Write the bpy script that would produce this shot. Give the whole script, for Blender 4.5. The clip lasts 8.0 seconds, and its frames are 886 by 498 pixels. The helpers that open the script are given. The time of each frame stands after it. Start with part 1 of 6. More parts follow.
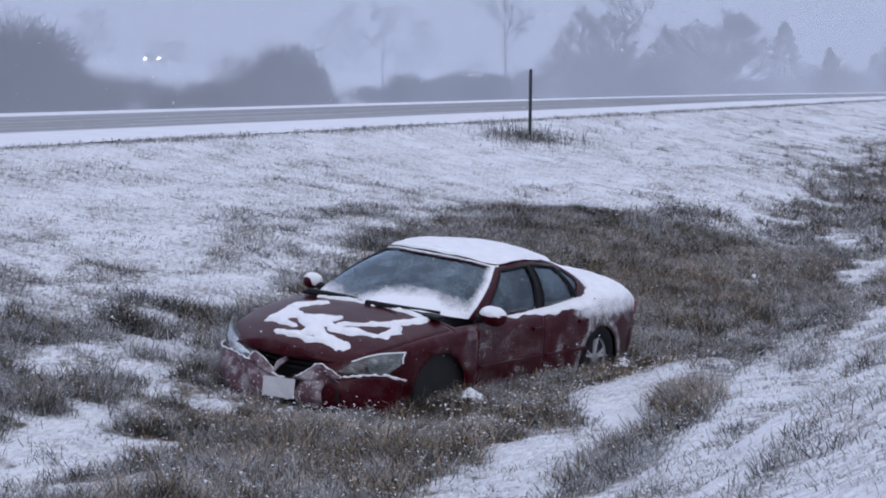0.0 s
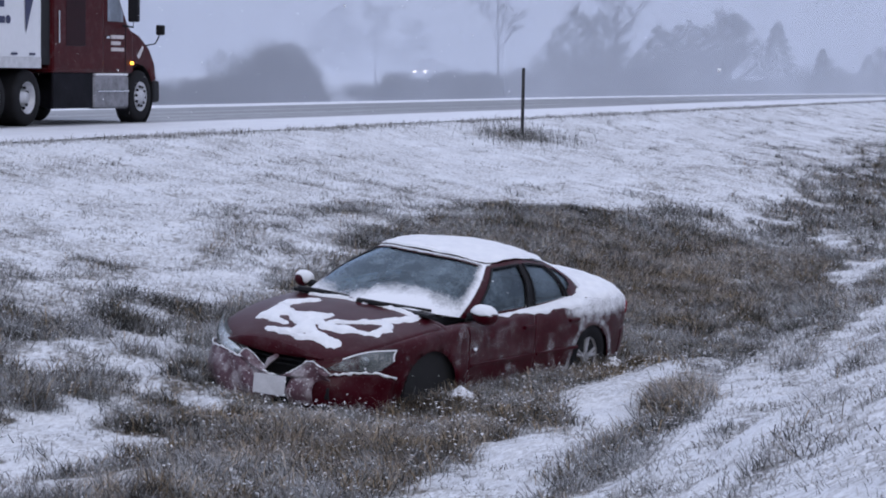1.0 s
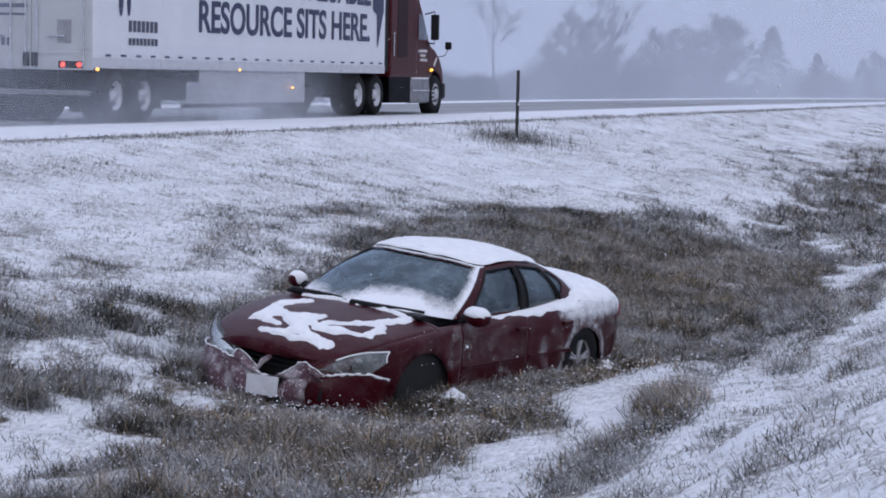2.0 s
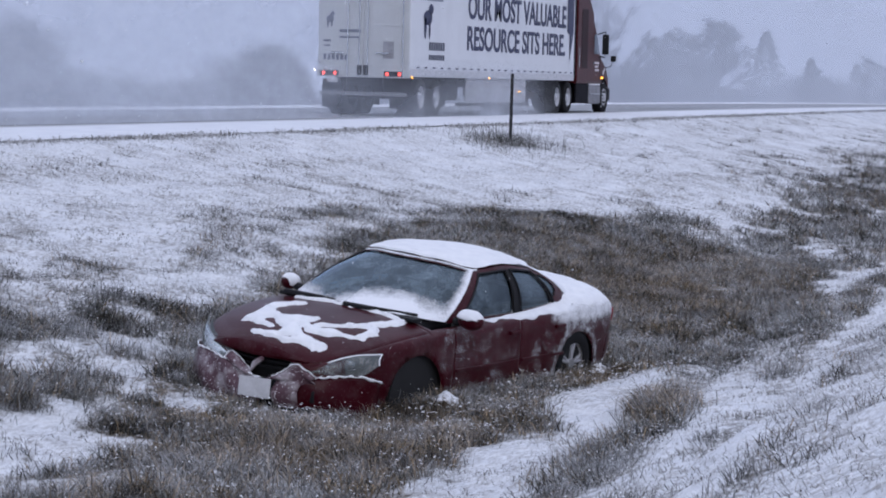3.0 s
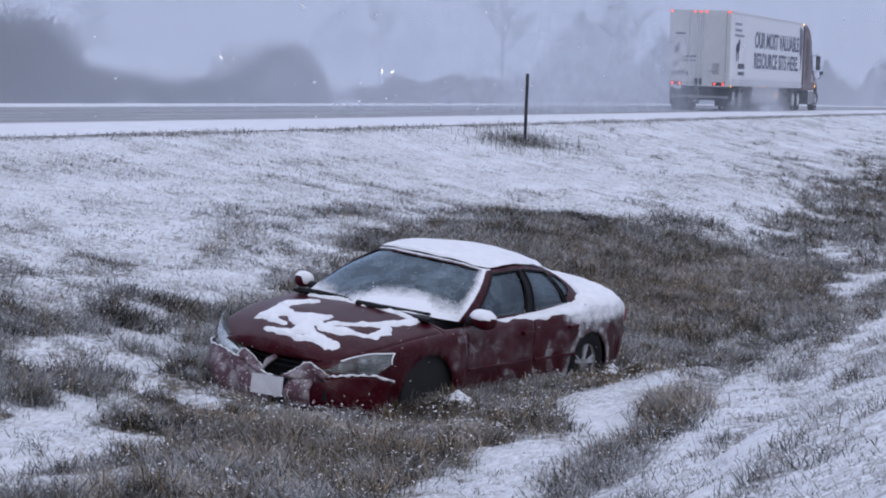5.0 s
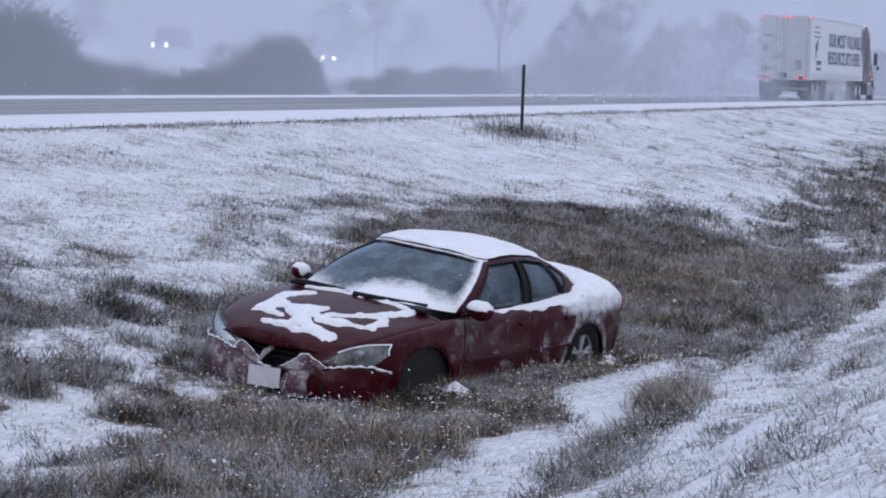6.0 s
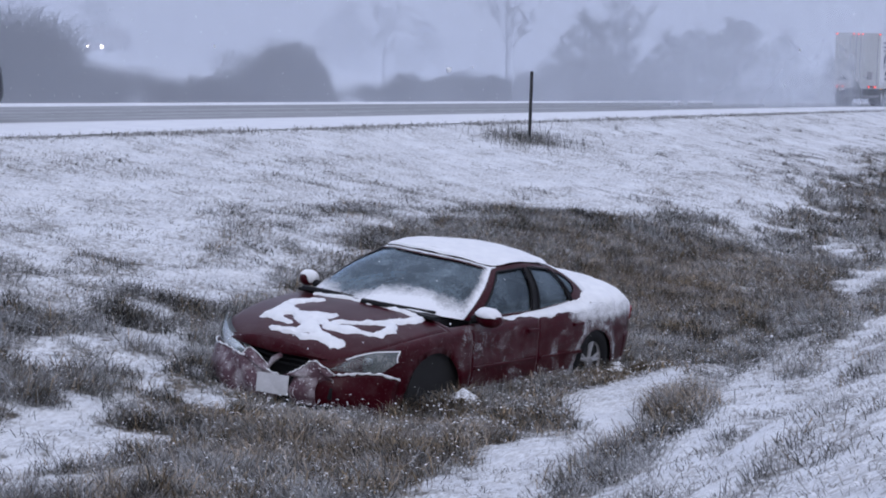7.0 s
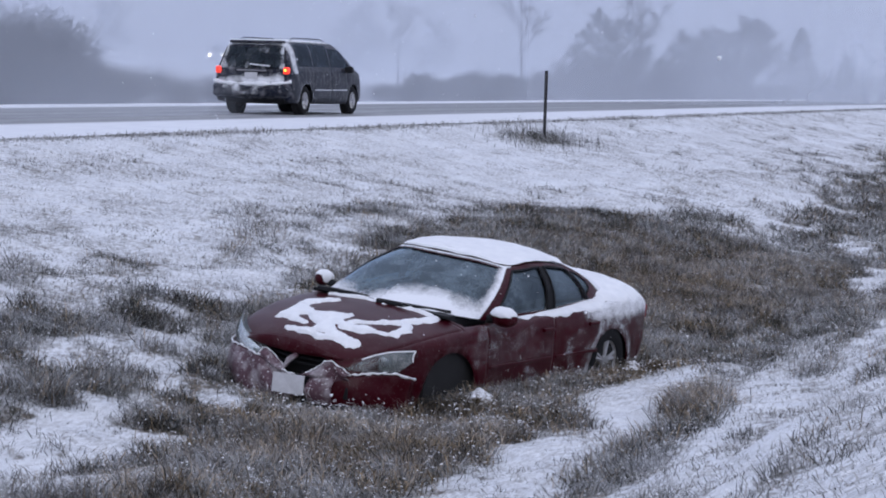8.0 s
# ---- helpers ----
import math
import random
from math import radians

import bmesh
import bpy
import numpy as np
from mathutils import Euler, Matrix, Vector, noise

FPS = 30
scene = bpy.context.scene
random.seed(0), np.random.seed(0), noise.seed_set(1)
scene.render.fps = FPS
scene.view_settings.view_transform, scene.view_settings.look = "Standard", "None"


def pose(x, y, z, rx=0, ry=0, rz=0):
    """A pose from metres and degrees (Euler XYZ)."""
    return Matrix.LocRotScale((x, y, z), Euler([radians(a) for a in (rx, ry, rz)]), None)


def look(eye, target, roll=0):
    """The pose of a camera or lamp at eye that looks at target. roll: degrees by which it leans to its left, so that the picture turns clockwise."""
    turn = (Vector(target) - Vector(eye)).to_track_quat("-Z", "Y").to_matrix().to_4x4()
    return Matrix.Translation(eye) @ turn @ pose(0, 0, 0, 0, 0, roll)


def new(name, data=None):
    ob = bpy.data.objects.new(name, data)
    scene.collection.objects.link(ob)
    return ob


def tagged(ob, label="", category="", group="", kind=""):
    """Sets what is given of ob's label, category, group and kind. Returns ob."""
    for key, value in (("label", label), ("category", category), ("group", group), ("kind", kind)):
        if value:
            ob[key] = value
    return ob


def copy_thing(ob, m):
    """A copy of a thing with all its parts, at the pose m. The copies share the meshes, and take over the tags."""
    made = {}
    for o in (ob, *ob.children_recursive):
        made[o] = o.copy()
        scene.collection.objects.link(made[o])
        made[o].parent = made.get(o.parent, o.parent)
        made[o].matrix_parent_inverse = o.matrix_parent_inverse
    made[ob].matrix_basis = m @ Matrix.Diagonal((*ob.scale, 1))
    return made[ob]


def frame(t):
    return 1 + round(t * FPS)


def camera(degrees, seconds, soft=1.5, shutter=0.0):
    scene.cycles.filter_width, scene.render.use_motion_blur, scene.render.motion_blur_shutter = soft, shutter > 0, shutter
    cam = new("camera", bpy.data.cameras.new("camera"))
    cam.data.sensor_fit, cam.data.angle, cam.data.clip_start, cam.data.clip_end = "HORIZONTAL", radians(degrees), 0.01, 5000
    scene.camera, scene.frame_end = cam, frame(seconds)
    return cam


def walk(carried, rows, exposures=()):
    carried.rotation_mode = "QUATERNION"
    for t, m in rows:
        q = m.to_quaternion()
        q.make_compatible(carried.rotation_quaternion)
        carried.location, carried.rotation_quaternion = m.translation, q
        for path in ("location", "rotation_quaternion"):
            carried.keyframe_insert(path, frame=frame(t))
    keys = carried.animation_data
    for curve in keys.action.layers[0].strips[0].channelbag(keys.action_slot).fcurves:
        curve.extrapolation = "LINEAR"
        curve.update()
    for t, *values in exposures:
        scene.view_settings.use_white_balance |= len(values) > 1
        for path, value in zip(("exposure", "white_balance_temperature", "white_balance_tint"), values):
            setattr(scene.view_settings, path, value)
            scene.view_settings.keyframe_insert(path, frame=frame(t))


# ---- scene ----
# ---------------------------------------------------------------- camera
EYE = 1.064
cam = camera(20.69, 8.0, soft=1.9)
# seconds, yaw, pitch, lean: a telephoto camera held in the hand on one spot
ROWS = [
    (0.0, 18.804, -4.125, 0.309),
    (0.5, 18.723, -4.195, 0.682),
    (1.0, 18.605, -4.164, 0.700),
    (2.5, 18.359, -4.088, 1.305),
    (3.0, 18.295, -4.049, 1.390),
    (3.5, 18.568, -4.066, 1.419),
    (4.0, 18.660, -3.982, 1.699),
    (5.5, 18.611, -4.180, 1.856),
    (6.0, 18.534, -4.278, 1.752),
    (6.5, 18.612, -4.275, 1.743),
    (7.0, 18.732, -4.119, 1.640),
    (7.5, 18.996, -4.083, 1.453),
    (8.0, 19.092, -4.140, 1.430),
]
walk(cam, [(t, pose(0, 0, EYE, 90 + p, 0, y) @ pose(0, 0, 0, 0, 0, r)) for t, y, p, r in ROWS])

# ---------------------------------------------------------------- sky and light
SUN_UP, SUN_TURN = 28.0, 150.0
world = bpy.data.worlds.new("world")
scene.world = world
world.use_nodes = True
wn, wl = world.node_tree.nodes, world.node_tree.links
wn.clear()
sky = wn.new("ShaderNodeTexSky")
sky.sky_type, sky.sun_disc = "NISHITA", False
sky.sun_elevation, sky.sun_rotation = radians(SUN_UP), radians(SUN_TURN)
wtc = wn.new("ShaderNodeTexCoord")
wsep = wn.new("ShaderNodeSeparateXYZ")
wl.new(wtc.outputs["Generated"], wsep.inputs[0])
wramp = wn.new("ShaderNodeValToRGB")           # overcast: three times brighter overhead than at the horizon
wramp.color_ramp.elements[0].position, wramp.color_ramp.elements[0].color = 0.0, (0.36, 0.408, 0.592, 1)
wramp.color_ramp.elements[1].position, wramp.color_ramp.elements[1].color = 1.0, (0.89, 0.97, 1.265, 1)
wl.new(wsep.outputs["Z"], wramp.inputs[0])
cloud = wn.new("ShaderNodeBackground")
wl.new(wramp.outputs[0], cloud.inputs[0])
clear = wn.new("ShaderNodeBackground")
wl.new(sky.outputs[0], clear.inputs[0])
clear.inputs[1].default_value = 0.06
wmix = wn.new("ShaderNodeMixShader")
wmix.inputs[0].default_value = 0.92
wl.new(clear.outputs[0], wmix.inputs[1]), wl.new(cloud.outputs[0], wmix.inputs[2])
wout = wn.new("ShaderNodeOutputWorld")
wl.new(wmix.outputs[0], wout.inputs[0])
sun = new("sun", bpy.data.lights.new("sun", "SUN"))
sun.data.energy, sun.data.angle, sun.data.color = 0.5, radians(40), (1.0, 0.97, 0.94)
sun.matrix_world = look((0, 0, 50), (0 - 50 * math.sin(radians(SUN_TURN)), -50 * math.cos(radians(SUN_TURN)), 50 - 50 * math.tan(radians(SUN_UP))))


# ---------------------------------------------------------------- materials
class Mat:
    """A node material with short ways to add noise, mixes and bumps."""

    def __init__(self, name, rough=0.6, metal=0.0, **inputs):
        self.m = bpy.data.materials.new(name)
        self.m.use_nodes = True
        self.n, self.l = self.m.node_tree.nodes, self.m.node_tree.links
        self.b = self.n["Principled BSDF"]
        self.out = self.n["Material Output"]
        self.b.inputs["Roughness"].default_value, self.b.inputs["Metallic"].default_value = rough, metal
        for k, v in inputs.items():
            self.b.inputs[k.replace("_", " ")].default_value = v
        self.tc = self.n.new("ShaderNodeTexCoord")

    def coords(self, which="Object", stretch=(1, 1, 1)):
        mp = self.n.new("ShaderNodeMapping")
        mp.inputs["Scale"].default_value = stretch
        self.l.new(self.tc.outputs[which], mp.inputs[0])
        return mp.outputs[0]

    def noise(self, scale, detail=4, stretch=(1, 1, 1), rough=0.55, which="Object"):
        t = self.n.new("ShaderNodeTexNoise")
        t.inputs["Scale"].default_value, t.inputs["Detail"].default_value, t.inputs["Roughness"].default_value = scale, detail, rough
        self.l.new(self.coords(which, stretch), t.inputs["Vector"])
        return t.outputs["Fac"]

    def ramp(self, fac, a, b, ca=(0, 0, 0), cb=(1, 1, 1)):
        r = self.n.new("ShaderNodeValToRGB")
        e = r.color_ramp.elements
        e[0].position, e[0].color, e[1].position, e[1].color = a, (*ca, 1), b, (*cb, 1)
        self.l.new(fac, r.inputs[0])
        return r.outputs[0]

    def math(self, op, a, b):
        x = self.n.new("ShaderNodeMath")
        x.operation = op
        for s, v in zip(x.inputs, (a, b)):
            if hasattr(v, "is_linked"):
                self.l.new(v, s)
            else:
                s.default_value = v
        return x.outputs[0]

    def mix(self, fac, a, b):
        x = self.n.new("ShaderNodeMix")
        x.data_type = "RGBA"
        for s, v in ((x.inputs[0], fac), (x.inputs[6], a), (x.inputs[7], b)):
            if hasattr(v, "is_linked"):
                self.l.new(v, s)
            else:
                s.default_value = v if isinstance(v, float) else (*v, 1)
        return x.outputs[2]

    def attr(self, name):
        a = self.n.new("ShaderNodeAttribute")
        a.attribute_name = name
        return a.outputs["Fac"]

    def island(self):
        return self.n.new("ShaderNodeNewGeometry").outputs["Random Per Island"]

    def color(self, c):
        if hasattr(c, "is_linked"):
            self.l.new(c, self.b.inputs["Base Color"])
        else:
            self.b.inputs["Base Color"].default_value = (*c, 1)
        return self

    def roughness(self, s):
        self.l.new(s, self.b.inputs["Roughness"])
        return self

    def bump(self, height, strength=0.3, distance=0.02):
        b = self.n.new("ShaderNodeBump")
        b.inputs["Strength"].default_value, b.inputs["Distance"].default_value = strength, distance
        self.l.new(height, b.inputs["Height"])
        self.l.new(b.outputs[0], self.b.inputs["Normal"])
        return self


def plain(name, c, rough=0.6, metal=0.0, vary=0.25, scale=6.0, **inputs):
    """A surface of one colour with stains at two scales and a fine grain."""
    m = Mat(name, rough, metal, **inputs)
    dark = tuple(v * (1 - vary) for v in c)
    lite = tuple(min(1, v * (1 + vary)) for v in c)
    n = m.math("ADD", m.math("MULTIPLY", m.noise(scale), 0.6), m.math("MULTIPLY", m.noise(scale * 9), 0.4))
    m.color(m.ramp(n, 0.3, 0.7, dark, lite))
    m.bump(m.noise(scale * 30, 2), 0.08, 0.004)
    return m.m


def glow(name, c, power):
    m = Mat(name, 0.3)
    m.color(c)
    m.b.inputs["Emission Color"].default_value = (*c, 1)
    m.b.inputs["Emission Strength"].default_value = power
    return m.m


def veil(name, opacity, c=(0.9, 0.9, 0.92), shape=None):
    """Sheets of airborne snow and painted haze: mostly clear, the rest scatters light both ways. shape: a function that
    gives the share by place.
    """
    m = Mat(name)
    tr, di, tl = m.n.new("ShaderNodeBsdfTransparent"), m.n.new("ShaderNodeBsdfDiffuse"), m.n.new("ShaderNodeBsdfTranslucent")
    di.inputs[0].default_value, tl.inputs[0].default_value = (*c, 1), (*c, 1)
    half, mx = m.n.new("ShaderNodeMixShader"), m.n.new("ShaderNodeMixShader")
    half.inputs[0].default_value, mx.inputs[0].default_value = 0.5, opacity
    m.l.new(di.outputs[0], half.inputs[1]), m.l.new(tl.outputs[0], half.inputs[2])
    m.l.new(tr.outputs[0], mx.inputs[1]), m.l.new(half.outputs[0], mx.inputs[2])
    m.l.new(mx.outputs[0], m.out.inputs[0])
    if shape:
        m.l.new(shape(m), mx.inputs[0])
    m.n.remove(m.b)
    return m.m


def ground_material():
    m = Mat("snowy_turf", 0.8)
    cover = m.attr("cover")                      # how much dead grass stands through the snow here
    n = m.math("ADD", m.math("MULTIPLY", m.noise(2.2, 5), 0.3), m.math("MULTIPLY", m.noise(15, 8, (1, 0.6, 1), 0.65), 0.7))
    edge = m.math("ADD", n, m.math("MULTIPLY", m.math("SUBTRACT", cover, 0.40), 0.36))
    grass = m.ramp(edge, 0.47, 0.62)
    earth = m.ramp(m.noise(14, 5), 0.35, 0.7, (0.06, 0.05, 0.04), (0.26, 0.22, 0.175))
    snow = m.ramp(m.noise(3.5, 5), 0.3, 0.7, (0.72, 0.74, 0.78), (0.86, 0.87, 0.89))
    tips = m.math("MULTIPLY", m.ramp(m.noise(26, 6, (1, 0.35, 1), 0.65), 0.40, 0.66), 0.75)
    tips = m.math("MULTIPLY", tips, m.ramp(m.noise(1.1, 5, (1, 0.6, 1)), 0.30, 0.6))
    m.color(m.mix(grass, m.mix(tips, snow, (0.25, 0.235, 0.22)), earth))
    m.bump(m.math("ADD", m.noise(9, 6), m.math("MULTIPLY", grass, -0.4)), 0.5, 0.05)
    return m.m


def blade_material(name, c0, c1, frost):
    m = Mat(name, 0.75)
    r = m.island()
    patch = m.ramp(m.noise(2.3, 4), 0.36, 0.64, (0.35, 0.35, 0.35), (1.3, 1.3, 1.3))
    base = m.ramp(r, 0.25, 1.0, c0, c1)
    x = m.n.new("ShaderNodeMix")
    x.data_type, x.blend_type = "RGBA", "MULTIPLY"
    x.inputs[0].default_value = 1.0
    m.l.new(base, x.inputs[6]), m.l.new(patch, x.inputs[7])
    tip = m.attr("tip")
    k = m.math("MULTIPLY", m.ramp(m.math("ADD", m.math("MULTIPLY", m.noise(4.5, 3), 0.55), m.math("MULTIPLY", m.noise(1.1, 3), 0.45)), 0.44, 0.60), frost)
    k = m.math("MULTIPLY", k, m.math("ADD", m.math("MULTIPLY", tip, 0.7), 0.3))
    m.color(m.mix(k, x.outputs[2], (0.82, 0.83, 0.86)))
    return m.m


def road_material():
    m = Mat("snowy_asphalt", 0.55)
    lane = m.attr("wet")
    n = m.math("ADD", m.math("MULTIPLY", m.noise(1.2, 5, (1, 0.04, 1)), 0.7), m.math("MULTIPLY", m.noise(6, 5, (1, 0.2, 1)), 0.3))
    bare = m.ramp(m.math("ADD", lane, m.math("MULTIPLY", m.math("SUBTRACT", n, 0.5), 0.7)), 0.3, 0.8)
    slush = m.ramp(m.noise(4, 6, (1, 0.3, 1)), 0.3, 0.7, (0.17, 0.175, 0.185), (0.30, 0.305, 0.315))
    snow = m.ramp(m.noise(2.5, 5, (1, 0.4, 1)), 0.3, 0.7, (0.74, 0.75, 0.79), (0.86, 0.87, 0.89))
    m.color(m.mix(bare, snow, slush))
    m.bump(m.noise(12, 5), 0.3, 0.02)
    return m.m


def snow_material():
    m = Mat("fresh_snow", 0.7)
    m.color(m.ramp(m.noise(9, 5), 0.3, 0.7, (0.8, 0.81, 0.84), (0.9, 0.905, 0.92)))
    m.bump(m.math("ADD", m.noise(24, 5), m.math("MULTIPLY", m.noise(120, 3), 0.4)), 0.35, 0.015)
    return m.m


GROUND, ROAD, SNOW = ground_material(), road_material(), snow_material()
BLADE_TAN = blade_material("dead_grass", (0.020, 0.014, 0.009), (0.40, 0.285, 0.16), 0.42)
BLADE_DARK = blade_material("dark_dead_grass", (0.010, 0.012, 0.011), (0.15, 0.14, 0.115), 0.75)
BLADE_FROST = blade_material("frosted_grass", (0.12, 0.112, 0.10), (0.46, 0.44, 0.42), 1.0)
TWIG = blade_material("frosted_twigs", (0.045, 0.045, 0.05), (0.12, 0.115, 0.115), 0.35)
NEEDLE = blade_material("frosted_needles", (0.03, 0.04, 0.038), (0.075, 0.085, 0.08), 0.35)
BARK = plain("bark", (0.07, 0.065, 0.065), 0.9, vary=0.4)


# ---------------------------------------------------------------- small builders
def mesh(name, verts, faces, material=None, smooth=False):
    me = bpy.data.meshes.new(name)
    me.from_pydata([tuple(v) for v in verts], [], [tuple(f) for f in faces])
    if material:
        me.materials.append(material)
    if smooth:
        me.polygons.foreach_set("use_smooth", [True] * len(me.polygons))
    me.update()
    return me


def put(ob, parent, m=None):
    if parent:
        ob.parent = parent
    if m is not None:
        ob.matrix_basis = m
    return ob


def part(name, bm, material, parent, label="", m=None, smooth=False):
    """Links a bmesh, or a mesh, as one object under a thing or part."""
    if isinstance(bm, bmesh.types.BMesh):
        me = bpy.data.meshes.new(name)
        bm.normal_update()
        bm.to_mesh(me)
        bm.free()
        if smooth:
            me.polygons.foreach_set("use_smooth", [True] * len(me.polygons))
    else:
        me = bm
    if material and not me.materials:
        me.materials.append(material)
    ob = put(new(name, me), parent, m)
    return tagged(ob, label)


def box(x0, x1, y0, y1, z0, z1, bevel=0.0, seg=2, bm=None):
    bm = bm or bmesh.new()
    r = bmesh.ops.create_cube(bm, size=1, matrix=Matrix.LocRotScale(((x0 + x1) / 2, (y0 + y1) / 2, (z0 + z1) / 2), None, (x1 - x0, y1 - y0, z1 - z0)))
    if bevel:
        edges = list({e for v in r["verts"] for e in v.link_edges})
        bmesh.ops.bevel(bm, geom=edges, offset=bevel, segments=seg, affect="EDGES", profile=0.6)
    return bm


def tube(points, radius, sides=8, bm=None):
    """A round bar along points; radius may be a list."""
    bm = bm or bmesh.new()
    pts = [Vector(p) for p in points]
    rad = [float(r) for r in radius] if isinstance(radius, (list, tuple)) else [radius] * len(pts)
    rings = []
    for i, p in enumerate(pts):
        d = (pts[min(i + 1, len(pts) - 1)] - pts[max(i - 1, 0)]).normalized()
        a = d.cross(Vector((0.31, 0.17, 0.93)) if abs(d.z) < 0.9 else Vector((1, 0.2, 0))).normalized()
        b = d.cross(a)
        rings.append([bm.verts.new(p + rad[i] * (math.cos(2 * math.pi * k / sides) * a + math.sin(2 * math.pi * k / sides) * b)) for k in range(sides)])
    for r0, r1 in zip(rings, rings[1:]):
        for k in range(sides):
            bm.faces.new((r0[k], r0[(k + 1) % sides], r1[(k + 1) % sides], r1[k]))
    bm.faces.new(rings[0][::-1]), bm.faces.new(rings[-1])
    return bm


def lathe(profile, sides=32, axis="y", bm=None, closed=False, caps=True):
    """Turns (radius, height) pairs about an axis."""
    bm = bm or bmesh.new()
    rings = []
    for r, h in profile:
        ring = []
        for k in range(sides):
            a = 2 * math.pi * k / sides
            c, s = r * math.cos(a), r * math.sin(a)
            ring.append(bm.verts.new({"y": (c, h, s), "z": (c, s, h), "x": (h, c, s)}[axis]))
        rings.append(ring)
    pairs = list(zip(rings, rings[1:])) + ([(rings[-1], rings[0])] if closed else [])
    for r0, r1 in pairs:
        for k in range(sides):
            bm.faces.new((r0[k], r0[(k + 1) % sides], r1[(k + 1) % sides], r1[k]))
    if caps and not closed:
        for ring in (rings[0], rings[-1]):
            if len({tuple(v.co) for v in ring}) > 2:
                bm.faces.new(ring)
    bmesh.ops.recalc_face_normals(bm, faces=bm.faces)
    return bm


def spline(xs, knots, values):
    """Smooth interpolation through knots (monotone in x)."""
    k, v = np.array(knots, float), np.array(values, float)
    d = np.diff(v) / np.diff(k)
    s = np.zeros(len(k))
    s[1:-1] = np.where(d[:-1] * d[1:] > 0, 2 * d[:-1] * d[1:] / (d[:-1] + d[1:] + 1e-12), 0)
    s[0], s[-1] = d[0], d[-1]
    x = np.clip(np.asarray(xs, float), k[0], k[-1])
    i = np.clip(np.searchsorted(k, x, side="right") - 1, 0, len(k) - 2)
    h = k[i + 1] - k[i]
    t = (x - k[i]) / h
    return (2 * t**3 - 3 * t**2 + 1) * v[i] + (t**3 - 2 * t**2 + t) * h * s[i] + (-2 * t**3 + 3 * t**2) * v[i + 1] + (t**3 - t**2) * h * s[i + 1]


# ---------------------------------------------------------------- the lie of the land
rng = np.random.default_rng(7)
TABLE = rng.uniform(-1, 1, (8, 256, 256))


def lumps(x, y, size, k=0):
    """Smooth random lumps of a size in metres, about -1 to 1."""
    u, v = np.asarray(x, float) / size + 31.7 * k, np.asarray(y, float) / size + 17.3 * k
    i, j = np.floor(u).astype(int), np.floor(v).astype(int)
    a, b = u - i, v - j
    a, b = a * a * (3 - 2 * a), b * b * (3 - 2 * b)
    T = TABLE[k % 8]
    i, j, i1, j1 = i % 256, j % 256, (i + 1) % 256, (j + 1) % 256
    return (T[i, j] * (1 - a) + T[i1, j] * a) * (1 - b) + (T[i, j1] * (1 - a) + T[i1, j1] * a) * b


def bell(x, y, cx, cy, rx, ry, turn=0.0):
    c, s = math.cos(radians(turn)), math.sin(radians(turn))
    u, v = (x - cx) * c + (y - cy) * s, -(x - cx) * s + (y - cy) * c
    return np.exp(-((u / rx) ** 2 + (v / ry) ** 2))


def dip(y):
    """The highway sinks gently as it runs away."""
    return 0.30 * (np.clip(np.asarray(y, float) - 90, 0, 160) / 110) ** 2


def land(x, y):
    """Height of the ground: highway at 0, ditch at -1.75, ramp verge near the camera."""
    x, y = np.asarray(x, float), np.asarray(y, float)
    z = spline(x, (-140, -125, -112, -80, -60, -40, -34, -31, -29.6, -17.2, -16.4, -14.95, -11.5, -9, -7.5, -5.6, -4, -2.5, -1, 0.5, 2, 12),
               (0, 0, 0, -1.0, -1.0, -0.85, -0.75, -0.4, -0.06, -0.03, -0.01, -0.30, -0.95, -1.42, -1.70, -1.76, -1.52, -0.98, -0.42, -0.18, -0.12, -0.1))
    z = z - dip(y) * (x > -88)
    far = np.clip((-90 - x) / 20, 0, 1)
    z = z + far * np.clip(2.35 - (np.clip(y, 100, 420) - 216) * 0.0165, -1.2, 6)
    off = np.clip((x + 16.6) / 5, 0.05, 1) * (x > -17) + np.clip((-31 - x) / 3, 0, 1)
    z = z + off * (0.06 * lumps(x, y, 3.1, 1) + 0.05 * lumps(x, y, 1.1, 2) + 0.04 * lumps(x, y, 0.5, 3) + 0.022 * lumps(x, y, 0.24, 4))
    z = z + 0.05 * bell(x, y, -5.3, 19.4, 0.45, 2.0) + 0.05 * bell(x, y, -5.0, 22.0, 0.3, 0.6) - 0.10 * bell(x, y, -4.9, 25.0, 0.16, 4.0, 6) - 0.08 * bell(x, y, -3.2, 16.0, 0.2, 7.0, 4)
    return z


def step(v):
    v = np.clip(v, 0, 1)
    return v * v * (3 - 2 * v)


